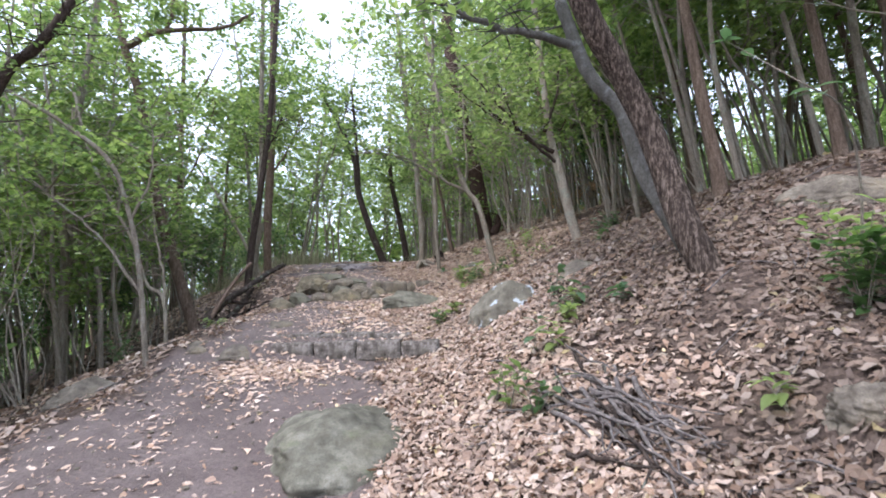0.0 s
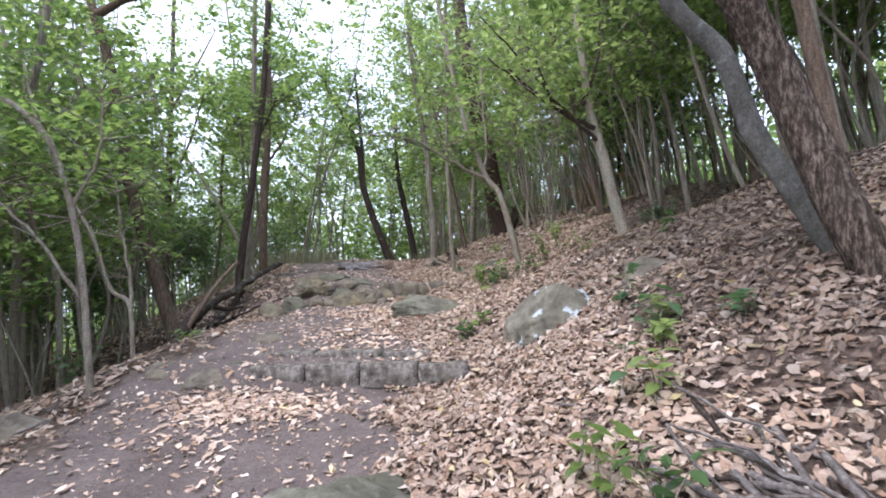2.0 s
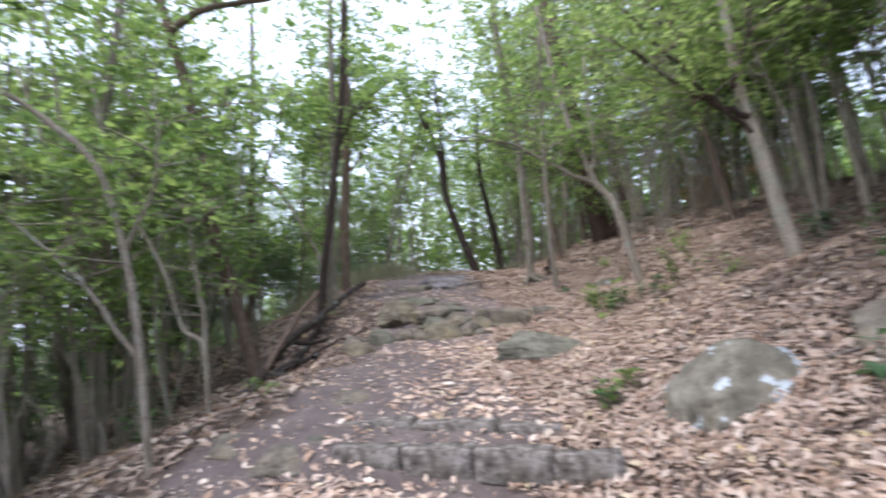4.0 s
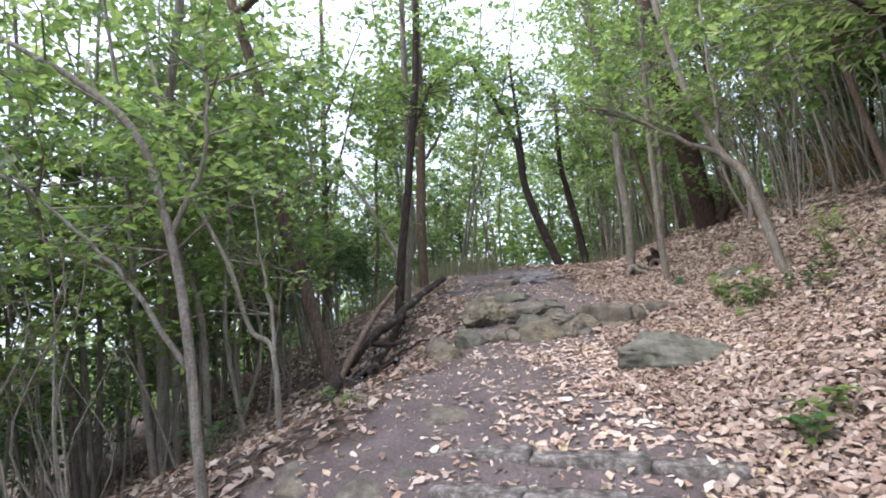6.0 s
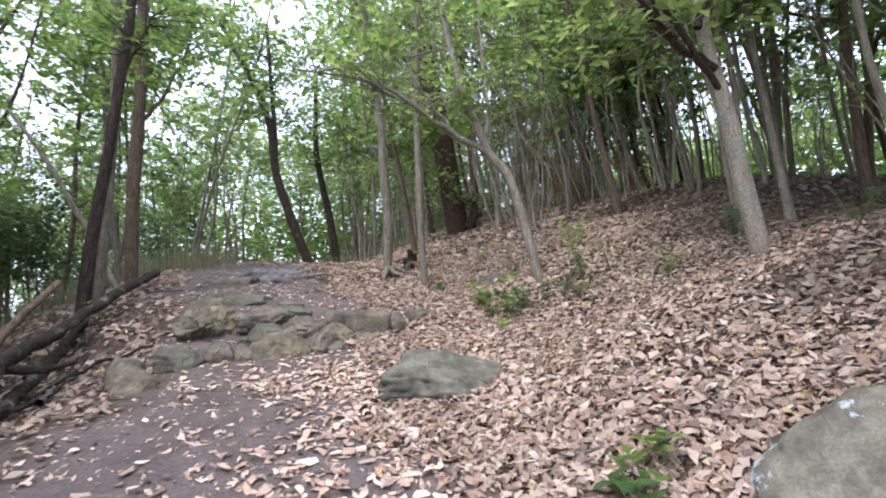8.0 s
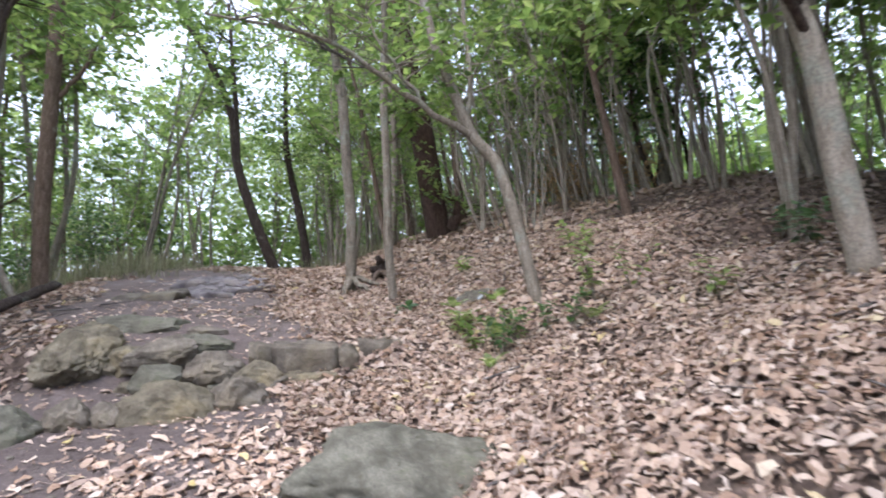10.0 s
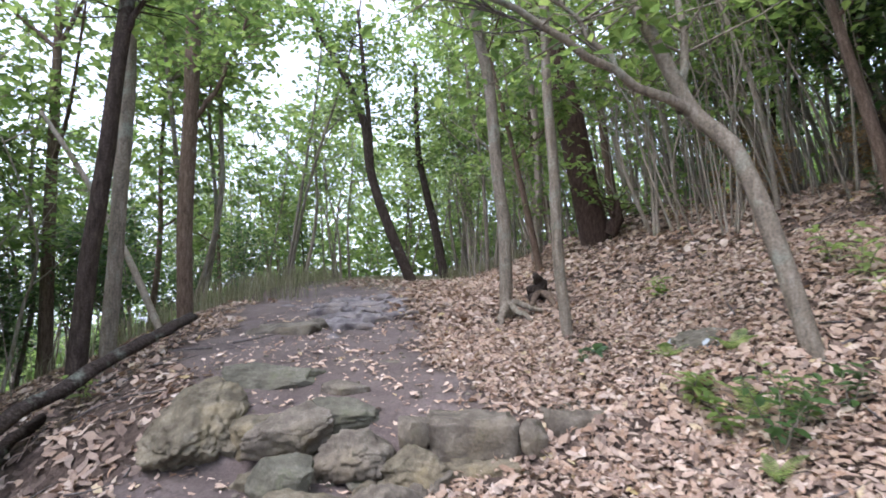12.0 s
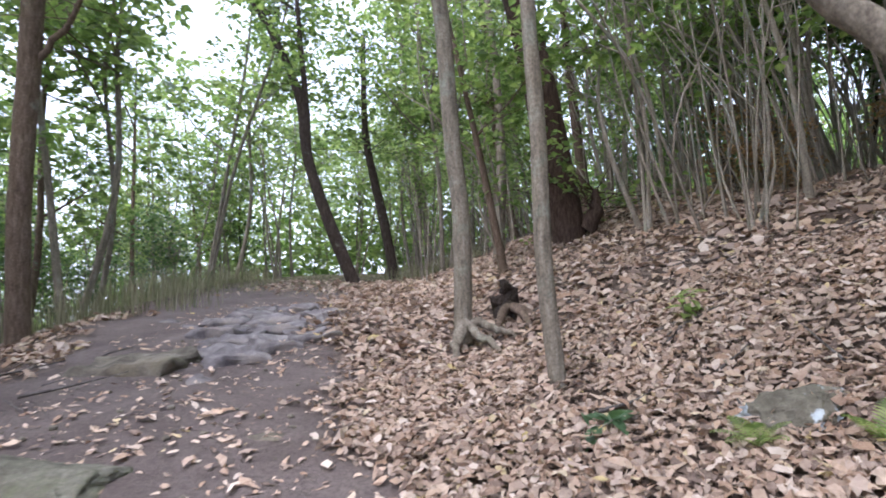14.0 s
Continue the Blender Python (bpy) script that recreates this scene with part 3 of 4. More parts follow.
# two rows of kerb stones
for row, (x0, y0, z0, x1, y1, z1, lengths) in enumerate((
        (-2.0, 6.4, .578, .05, 6.17, .66, (.52, .5, .53, .44)),
        (-2.1, 6.82, .65, -.36, 6.72, .7, (.6, .66, .48)))):
    kerb = thing("stone_step", (x0, y0, z0), "row of worn grey stone blocks forming a step", "step", "stone steps of the path")
    at, turn = 0.0, math.degrees(math.atan2(y1 - y0, x1 - x0))
    full = math.hypot(x1 - x0, y1 - y0)
    for j, ln in enumerate(lengths):
        f = (at + ln / 2) / full
        b = block("kerb_block", (0, 0, 0), (ln - .012, .17, .225), 50 + 7 * row + j, KERB, turn=turn, tilt=(0, -3.5), parent=kerb, wear=.01, edge=.04)
        b.matrix_parent_inverse = Matrix()
        b.matrix_basis = pose((x1 - x0) * f, (y1 - y0) * f + random.uniform(-.015, .015), (z1 - z0) * f + random.uniform(-.012, .012), random.uniform(-2, 2), -3.5, turn + random.uniform(-1.5, 1.5))
        at += ln
rock("boulder", (-2.2, 6.55, .62), (.12, .14, .13), 61, ROCK_GREEN, "mossy stone at the end of the step", sub=3)

# layered rock plates on the upper path
for j, (x, y, w, d, turn, up) in enumerate(((-2.96, 13.42, .74, .44, 4, .035), (-2.34, 13.66, .5, .5, 32, .02), (-2.12, 14.02, .5, .46, 40, .025), (-1.88, 14.34, .46, .4, 36, .02), (-2.5, 14.12, .5, .44, 12, .015),
                                            (-2.72, 14.55, .52, .4, -6, .02), (-2.26, 14.62, .46, .42, 22, .03), (-2.9, 15.0, .5, .36, 5, .02), (-2.44, 15.12, .56, .4, 14, .025), (-2.0, 14.95, .4, .36, 30, .015), (-2.7, 15.55, .6, .4, 0, .02), (-2.2, 15.6, .46, .36, 18, .02), (-2.9, 16.1, .5, .4, 8, .02), (-2.4, 16.2, .5, .36, -8, .015))):
    b = block("flat_rock", (x, y, ground_z(x, y) + up - .035), (w * random.uniform(.8, 1.1), d * random.uniform(.8, 1.15), .11), 70 + j, SLATE if j else ROCK, "thin layered purple-grey rock plate in the path" if j else "thick flat slab with a dark front edge in the path", turn=turn + random.uniform(-16, 16), tilt=(random.uniform(0, 6), random.uniform(-5, 5)), wear=.06)
    tagged(b, category="rock", group="rock plates of the upper path")
for j in range(14):
    x, y = -2.35 + random.gauss(0, .4), 13.2 + 3.2 * j / 14 + random.uniform(-.15, .15)
    rock("flat_rock", (x, y, ground_z(x, y) + random.uniform(-.02, .0)), (random.uniform(.1, .2), random.uniform(.08, .16), .05), 90 + j, SLATE, "small broken piece of layered rock in the path", "rock", turn=random.uniform(-25, 25), blocky=.8, lumps=.35, sub=3, group="rock plates of the upper path")


# ---- trees that stand out ----
def limb(tree, name, ctrl, r0, r1, material, at, n=18, sides=9, **kw):
    v, f, line = tube(np.asarray(ctrl, float) - at, r0, r1, n, sides, **kw)
    solid(name, mesh_from(name, v, f), material, tree)
    return line


def grow(ctrl, extra):
    """Carries the last stretch of a trunk on upwards."""
    p = [list(c) for c in ctrl]
    d = np.array(p[-1]) - np.array(p[-2])
    d /= np.linalg.norm(d)
    p.append((np.array(p[-1]) + (d * .8 + np.array([0, 0, .3])) * extra * .5).tolist())
    p.append((np.array(p[-1]) + (d * .6 + np.array([0, 0, .5])) * extra * .5).tolist())
    return p


def tree_of(label, trunk, r0, r1, material, branches=(), leaf=LEAF, clumps=60, per=10, size=.11, from_z=2.5, flare=.5, reach=1.1, rough=.08, sides=12, up=.35, branch_bark=None):
    base = np.array(trunk[0], float)
    base[2] = ground_z(base[0], base[1]) - .05
    t = thing("tree", base.tolist(), label, "tree")
    way = np.array(trunk[1], float) - base
    ctrl = [(base - way / np.linalg.norm(way) * .3).tolist(), base.tolist()] + [list(c) for c in trunk[1:]]
    line = limb(t, "trunk", ctrl, r0, r1, material, base, n=30, sides=sides, flare=flare, rough=rough)
    starts = [p for p in line if p[2] > from_z]
    for b, a0, a1 in branches:
        ln = limb(t, "branch", b, a0, a1, branch_bark or material, base, n=14, sides=7, rough=rough, wobble=.01)
        if ln[-1][2] > .6:
            starts += list(ln[4:]) * 2
    if clumps and starts:
        twigs_and_leaves(t, starts, material, leaf, clumps, per, size, reach, up=up)
    return t


# twin-stemmed tree on the bank
tree_of("thick tree with rough corky brown bark leaning over the bank", grow([(2.2, 4.38, 1.2), (2.06, 4.5, 1.91), (1.86, 4.72, 2.8), (1.58, 4.7, 3.37), (1.23, 4.6, 3.95)], 4), .135, .1, BARK_CORK, from_z=3.6, clumps=60, flare=.4, rough=.06, sides=18)
tree_of("smooth grey tree bending beside the corky trunk", grow([(2.25, 4.8, 1.5), (2.09, 4.98, 2.1), (1.93, 5.1, 2.5), (1.86, 5.18, 2.86), (1.78, 5.25, 3.18), (1.55, 5.35, 3.5), (1.4, 5.45, 3.9)], 3), .085, .06, BARK_SMOOTH, [([(1.4, 5.45, 3.9), (1.02, 5.4, 3.99), (.55, 5.4, 4.1), (-.1, 5.4, 4.37), (-.9, 5.5, 4.95)], .05, .02)], from_z=2.6, clumps=60)
leaning = tree_of("pale leaning tree with a long low branch", grow([(1.06, 10.93, 1.96), (0.88, 11.0, 2.53), (0.71, 11.1, 3.11), (0.51, 11.2, 3.38), (0.39, 11.25, 3.67), (0.2, 11.3, 4.14), (0.08, 11.35, 4.53)], 3.5), .062, .04, BARK_GREY,
        [([(0.51, 11.2, 3.38), (0.01, 11.1, 3.6), (-0.42, 11.0, 3.83), (-0.82, 10.9, 4.04), (-1.21, 10.8, 4.07), (-1.84, 10.7, 4.09)], .036, .01), ([(0.01, 11.1, 3.6), (-0.19, 11.1, 3.87), (-0.4, 11.1, 4.13), (-0.56, 11.2, 4.54)], .024, .008),
         (((.42, 11.2, 3.4), (.5, 11.3, 3.9), (.45, 11.4, 4.6), (.4, 11.5, 5.6)), .035, .015)], clumps=64, from_z=1.9, per=9)
tree_of("pale grey tree with dark spreading branches on the slope", grow([(2.27, 8.84, 2.01), (2.1, 8.84, 2.63), (1.95, 8.84, 3.29), (1.84, 8.9, 3.78), (1.75, 8.9, 4.35)], 3), .09, .045, BARK_PALE,
        [([(1.85, 8.84, 3.65), (1.46, 8.8, 3.82), (1.0, 8.7, 4.1), (0.61, 8.6, 4.42)], .04, .012), (((1.45, 8.8, 3.85), (.9, 8.5, 4.05), (.3, 8.2, 4.4)), .028, .008),
         (((1.9, 8.84, 3.45), (1.3, 8.6, 3.9), (.7, 8.4, 4.5), (.2, 8.3, 5.0)), .03, .008), (((1.2, 8.65, 3.95), (1.0, 8.6, 4.5), (.7, 8.6, 5.1)), .02, .007),
         (((1.7, 8.85, 4.0), (1.9, 8.9, 4.6), (2.0, 9.0, 5.4)), .035, .012)], clumps=80, from_z=2.4, per=10, leaf=LEAF_LIGHT, branch_bark=BARK_DARK)
tree_of("slender dark leaning tree beside the far path", [(-2.35, 21.5, 2.25), (-2.95, 21.5, 3.64), (-3.46, 21.5, 5.1), (-3.69, 21.5, 6.57), (-4.28, 21.5, 7.93), (-4.73, 21.5, 8.69), (-5.19, 21.5, 9.61)], .16, .06, BARK_DARK,
        [(((-3.46, 21.5, 5.2), (-3.54, 21.5, 6.57), (-3.69, 21.5, 8.07), (-3.85, 21.5, 9.58)), .09, .04)], clumps=130, from_z=4.0, size=.15, reach=1.8)
tree_of("slender dark leaning tree beside the far path", [(-1.6, 24, 2.6), (-1.93, 24, 4.06), (-2.18, 24, 5.09), (-2.44, 24, 6.48), (-2.52, 24, 9.11)], .17, .07, BARK_DARK, clumps=110, from_z=3.5, size=.15, reach=1.8)
tree_of("thick dark brown tree with a burl at its foot", grow([(1.45, 17.7, 2.8), (1.17, 17.7, 4.45), (.89, 17.7, 5.81), (.51, 17.7, 7.42)], 3), .29, .2, BARK_RED,
        [(((1.62, 17.55, 3.1), (1.8, 17.5, 3.45), (1.78, 17.5, 3.75)), .17, .05)], clumps=60, from_z=4.5, size=.13, reach=2, flare=.3)
tree_of("grey-brown tree with spreading roots", grow([(-.55, 13.8, 1.85), (-.57, 13.8, 2.83), (-.65, 13.8, 3.58), (-.73, 13.8, 4.58), (-.88, 13.8, 5.35)], 3), .08, .055, BARK_GREY,
        [(((-.55, 13.75, 2.02), (-.42, 13.5, 1.93), (-.3, 13.35, 1.84)), .05, .015), (((-.58, 13.7, 2.02), (-.62, 13.5, 1.9), (-.66, 13.35, 1.78)), .06, .02), (((-.5, 13.8, 2.02), (-.25, 13.75, 1.98), (-.1, 13.7, 1.88)), .045, .015)], clumps=100, from_z=3.3, flare=.9, leaf=LEAF_LIGHT, reach=1.5)
tree_of("thin straight grey tree standing in leaves", grow([(-.08, 12.6, 1.7), (-.16, 12.6, 2.47), (-.19, 12.6, 3.29), (-.25, 12.6, 4.09), (-.26, 12.6, 4.69)], 3), .056, .038, BARK_GREY, clumps=90, from_z=3.3, flare=.3, leaf=LEAF_LIGHT, reach=1.5)
tree_of("tall reddish-brown tree at the edge of the path", grow([(-4.93, 15, 1.6), (-4.97, 15, 3.11), (-4.93, 15, 4.52), (-4.92, 15, 5.79), (-4.94, 15, 6.48)], 3), .115, .09, BARK_BROWN,
        [(((-4.93, 15, 4.55), (-4.59, 15, 4.99), (-4.29, 15, 5.61), (-4.1, 15, 6.2)), .04, .015)], clumps=70, from_z=3.2)
tree_of("crooked pale sapling bent away from the path", [(-4.9, 14.4, 1.6), (-5.41, 14.5, 2.52), (-5.73, 14.5, 3.06), (-6.14, 14.5, 3.75), (-6.8, 14.6, 4.6)], .055, .03, BARK_PALE, clumps=14, from_z=1.5)
tree_of("slender dark tree by the path's edge", grow([(-4.5, 12.3, 1.2), (-4.42, 12.3, 2.34), (-4.3, 12.3, 3.28), (-4.22, 12.3, 4.05), (-4.1, 12.3, 5.2), (-4.05, 12.3, 6.5)], 3), .085, .05, BARK_DARK,
        [(((-4.17, 12.3, 4.48), (-3.99, 12.3, 4.84), (-3.8, 12.3, 5.3)), .035, .012)], clumps=60, from_z=3.8)
tree_of("pale grey tree beside a dark trunk", grow([(-4.52, 12.75, 1.2), (-4.5, 12.8, 2.35), (-4.47, 12.8, 3.25), (-4.45, 12.85, 4.27), (-4.5, 12.9, 5.5)], 3), .085, .05, BARK_GREY, clumps=50, from_z=3.2)
tree_of("pale twisted tree arching over the slope", [(-3.48, 6.35, .42), (-3.62, 6.35, 1.58), (-3.78, 6.35, 2.26), (-4.04, 6.35, 2.87), (-4.68, 6.4, 3.36), (-5.17, 6.4, 3.64), (-6, 6.5, 4.1)], .038, .018, BARK_GREY,
        [(((-3.75, 6.35, 2.1), (-3.6, 6.5, 2.8), (-3.7, 6.6, 3.6)), .02, .008), (((-3.6, 6.35, 1.3), (-4.1, 6.2, 2.0), (-4.7, 6.1, 2.5)), .022, .008)], clumps=40, from_z=1.4, per=12, size=.08)
tree_of("leaning brown tree with a crooked dark bough", [(-4.87, 10.6, .5), (-5.4, 10.6, 2.0), (-5.75, 10.6, 3.1), (-5.95, 10.6, 4.2), (-6.25, 10.6, 5.4), (-6.56, 10.6, 6.26), (-6.9, 10.6, 7.4)], .12, .07, BARK_BROWN,
        [(((-6.56, 10.6, 6.2), (-6.05, 10.6, 6.5), (-5.59, 10.6, 6.58), (-4.56, 10.6, 6.65), (-3.9, 10.5, 6.9)), .08, .025), (((-5.7, 10.6, 6.56), (-5.6, 10.6, 7.1), (-5.65, 10.6, 7.7)), .05, .02)], clumps=80, from_z=2.0)
tree_of("tall grey tree on the lower slope", grow([(-6.35, 9, .0), (-6.38, 9, 1.47), (-6.4, 9, 3.39), (-6.12, 9, 5.78)], 2), .08, .04, BARK_GREY, clumps=110, from_z=1.6, per=14)
tree_of("tree with a dark bough reaching over the slope", grow([(-5.6, 5.4, -.3), (-5.2, 5.4, 1.8), (-4.7, 5.5, 3.5), (-4.33, 5.5, 3.89), (-4.0, 5.5, 4.39)], 2), .07, .04, BARK_DARK, clumps=60, from_z=2.2, size=.08)

tree_of("pale forked tree twisting up from the slope", [(-4.3, 8.4, 1.03), (-4.38, 8.4, 1.16), (-4.62, 8.35, 1.38), (-4.84, 8.3, 2.04), (-5.31, 8.3, 2.83), (-5.66, 8.3, 3.61), (-5.9, 8.3, 4.46)], .035, .018, BARK_PALE, [([(-4.36, 8.4, 1.14), (-4.42, 8.45, 1.54), (-4.59, 8.5, 2.15), (-4.7, 8.5, 2.83)], .028, .01)], clumps=24, from_z=1.8, per=9, size=.1)
tree_of("crooked pale tree on the lower slope", [(-6.7, 9.6, 0.91), (-6.76, 9.6, 1.47), (-6.65, 9.6, 2.12), (-6.83, 9.6, 2.78), (-7.12, 9.6, 3.54), (-7.16, 9.7, 4.48), (-7.47, 9.7, 5.78)], .055, .03, BARK_PALE, [], clumps=30, from_z=2.2, per=9, size=.12)
tree_of("leaning grey tree on the lower slope", [(-5.68, 9.0, 0.94), (-5.84, 9.0, 1.63), (-6.47, 9.0, 2.42), (-6.9, 9.0, 3.25), (-7.34, 9.0, 4.11), (-7.85, 9.1, 5.06)], .05, .025, BARK_GREY, [], clumps=30, from_z=2.4, per=9, size=.12)

# ---- fallen log and stump ----
lg = thing("fallen_log", (-3.75, 8.5, .6), "dark rotting fallen log beside the path", "log")
o = np.array((-3.75, 8.5, .6))
limb(lg, "trunk", [(-3.72, 8.3, .62), (-3.75, 8.7, .88), (-3.8, 9.4, 1.1), (-3.88, 10.5, 1.3), (-3.97, 12, 1.62), (-4.0, 13.4, 1.9)], .07, .05, LOG_WOOD, o, n=40, rough=.25, wobble=.012)
limb(lg, "branch", [(-3.74, 8.55, .76), (-3.66, 8.9, 1.15), (-3.56, 9.25, 1.5), (-3.42, 9.5, 1.78)], .042, .024, BARK_BROWN, o, n=12)
limb(lg, "branch", [(-3.8, 9.5, 1.1), (-3.65, 9.8, 1.05), (-3.5, 10.0, 1.08)], .04, .02, LOG_WOOD, o, n=10)
lg2 = thing("fallen_log", (-3.8, 8.9, .6), "second dark log lying below the first", "log")
limb(lg2, "trunk", [(-3.6, 9.0, .78), (-3.85, 10.2, .98), (-4.05, 11.4, 1.3)], .06, .04, LOG_WOOD, np.array((-3.8, 8.9, .6)), n=28, rough=.25, wobble=.012)
st = thing("tree_stump", (-.08, 14.4, ground_z(-.08, 14.4)), "small dark rotten stump with roots", "stump")
o = np.array(st.location)
limb(st, "trunk", [(-.08, 14.4, 1.9), (-.1, 14.4, 2.15), (-.16, 14.35, 2.36)], .13, .035, LOG_WOOD, o, n=12, sides=13, rough=.5, flare=.5, wobble=.02)
for e in ((.2, 13.7, 1.84), (.05, 13.6, 1.8), (-.3, 13.8, 1.86)):
    limb(st, "root", [(-.08, 14.35, 2.12), ((e[0] - .08) / 2, (e[1] + 14.4) / 2, 2.07), e], .055, .02, BARK_BROWN, o, n=8)


# ---- woods on both sides: a few kinds, repeated ----
def wood_tree(label, stems, tall, r, material, leaf, clumps, per, size, from_f=.35, reach=1.0, lean=.06, spread=(.24, .24, .14), crook=.2):
    t = thing("tree", (0, 0, 0), label, "tree", "trees of the wood")
    starts = []
    for s in range(stems):
        a = rng.uniform(0, 6.283)
        off = np.array([math.cos(a), math.sin(a), 0]) * (0.12 if stems > 1 else 0)
        h = tall * rng.uniform(.8, 1.05)
        k = off * rng.uniform(2, 6) * (h / 6) + rng.normal(0, lean * h, 3) * np.array([1, 1, 0])
        ctrl = [off + np.array([0, 0, -.15]), off + k * .2 + np.array([0, 0, h * .25]) + rng.normal(0, crook * .45, 3), off + k * .55 + np.array([0, 0, h * .6]) + rng.normal(0, crook, 3), off + k + np.array([0, 0, h])]
        v, f, line = tube(ctrl, r * rng.uniform(.8, 1.15), r * .3, 14, 7, .07, flare=.3)
        solid("trunk", mesh_from("trunk", v, f), material, t)
        starts += [p for p in line if p[2] > h * from_f]
        for _ in range(3):
            p = line[rng.integers(5, 12)]
            d = random_dir(.9)
            ln = h * rng.uniform(.15, .3)
            v, f, bl = tube([p, p + d * ln * .5 + rng.normal(0, .06, 3), p + d * ln + np.array([0, 0, ln * .15])], r * .42, r * .12, 8, 5, .05)
            solid("branch", mesh_from("branch", v, f), material, t)
            starts += list(bl[2:])
    twigs_and_leaves(t, starts, material, leaf, clumps, per, size, reach, spread=spread, twig_r=.007)
    return t


kinds = [
    wood_tree("slim grey tree with light green leaves", 1, 7.5, .055, BARK_GREY, LEAF, 80, 9, .17, .28),
    wood_tree("slim brown tree with green leaves", 1, 8.5, .07, BARK_BROWN, LEAF, 75, 8, .17, .35),
    wood_tree("clump of thin pale stems with sparse leaves", 3, 6.0, .032, BARK_PALE, LEAF, 45, 8, .15, .4, lean=.1, crook=.42),
    wood_tree("clump of thin grey stems with green leaves", 3, 7.0, .038, BARK_GREY, LEAF, 72, 8, .16, .35),
    wood_tree("tree with glossy dark green leaves", 1, 6.5, .055, BARK_DARK, LEAF_DARK, 80, 9, .16, .2),
    wood_tree("tree with a bright yellow-green crown", 2, 8.0, .045, BARK_GREY, LEAF_LIGHT, 75, 8, .17, .25),
    wood_tree("thin pale whips with few leaves", 4, 4.2, .017, BARK_PALE, LEAF, 30, 7, .12, .45, .6, lean=.12, crook=.35),
    wood_tree("bare leaning grey pole of a tree", 1, 8.0, .045, BARK_PALE, LEAF, 40, 10, .15, .6),
]
tall_kinds = [
    wood_tree("tall grey tree with a high green crown", 1, 12.5, .1, BARK_GREY, LEAF, 125, 7, .17, .4, 1.5, spread=(.4, .4, .22), lean=.04),
    wood_tree("tall brown tree with a high bright crown", 1, 13.5, .11, BARK_BROWN, LEAF_LIGHT, 130, 7, .17, .4, 1.5, spread=(.4, .4, .22), lean=.04),
    wood_tree("tall pair of slim stems with a high crown", 2, 11.5, .07, BARK_GREY, LEAF, 110, 7, .16, .4, 1.3, spread=(.38, .38, .2), lean=.04),
]
bush_kind = wood_tree("loose green shrub under the trees", 5, 2.6, .014, BARK_GREY, LEAF_DARK, 70, 11, .11, .1, .75, spread=(.3, .3, .22))
far_kind = wood_tree("leafy tree at the end of the path", 2, 7.0, .06, BARK_GREY, LEAF_LIGHT, 95, 7, .22, .1, 2.0, spread=(.8, .8, .5))


def plant(kind, x, y, s=1.0, lean=0.0, back=0.0, turn=None):
    turn = rng.uniform(0, 360) if turn is None else turn
    return copy_thing(kind, pose(x, y, ground_z(x, y) - .02, back, lean, 0) @ pose(0, 0, 0, 0, 0, turn) @ Matrix.Scale(s, 4))


taken = [(2.08, 4.15), (1.06, 10.9), (2.05, 8.6), (1.45, 17.7), (-.55, 13.8), (-.08, 12.6), (-4.93, 15), (-4.5, 12.4), (-3.48, 6.35), (-4.87, 10.6), (-6.35, 9), (-5.6, 5.4)]


def free(x, y, gap):
    return all((x - a) ** 2 + (y - b) ** 2 > gap * gap for a, b in taken)


def forest(n, x0, x1, y0, y1, pick, gap, lean=(-11, 6), size=(.8, 1.25), ok=lambda x, y: True):
    made = tries = 0
    while made < n and tries < n * 40:
        tries += 1
        x, y = rng.uniform(x0, x1), rng.uniform(y0, y1)
        if ok(x, y) and free(x, y, gap):
            taken.append((x, y))
            plant(pick[rng.integers(len(pick))], x, y, rng.uniform(*size), rng.normal(*lean), rng.normal(0, 3))
            made += 1


K = kinds
for x, y, k, sc, ln in ((5.2, 5.6, 1, 1.0, -11), (6.0, 6.2, 3, 1.0, -12), (5.0, 6.9, 7, 1.1, -14), (6.4, 7.4, 1, 1.1, -9), (4.4, 7.6, 3, .9, -13), (5.6, 8.3, 7, 1.1, -12), (7.0, 8.6, 1, 1.0, -10), (4.1, 8.9, 7, 1.0, -15), (6.1, 9.4, 3, 1.0, -12), (7.4, 6.6, 1, 1.1, -8), (7.6, 9.8, 7, 1.1, -12), (4.6, 11.4, 7, 1.0, -14), (5.6, 12.2, 3, 1.0, -12), (3.0, 14.6, 7, .9, -12), (-7.2, 19.5, 0, 1.35, 2), (-1.2, 27, 0, 1.2, -3), (0.2, 25, 5, 1.2, -4), (3.8, 15.6, 3, .9, -10), (2.9, 17.5, 7, 1.0, -11), (-5.9, 22.6, 5, 1.3, 9), (-6.8, 26.5, 0, 1.3, 9), (-.6, 29.5, 5, 1.4, -8)):
    taken.append((x, y))
    plant(K[k], x, y, sc, ln + rng.normal(0, 3))
for x, y, k, s, ln in ((3.4, 10.5, 0, .9, -8), (3.35, 10.3, 3, .8, -8), (3.75, 10.1, 0, 1, -10), (4.9, 10.2, 1, 1, -12), (4.48, 5.9, 1, 1, -6), (5.4, 6.6, 0, 1.1, -8), (3.1, 12.8, 1, .9, -10), (1.95, 16.2, 2, 1.1, -6), (2.3, 15.8, 6, 1.2, -5), (2.25, 14.5, 6, 1, -4), (.3, 17, 1, .9, -8), (4.2, 13.1, 2, 1.1, -10)):
    taken.append((x, y))
    plant(K[k], x, y, s, ln)
T = tall_kinds
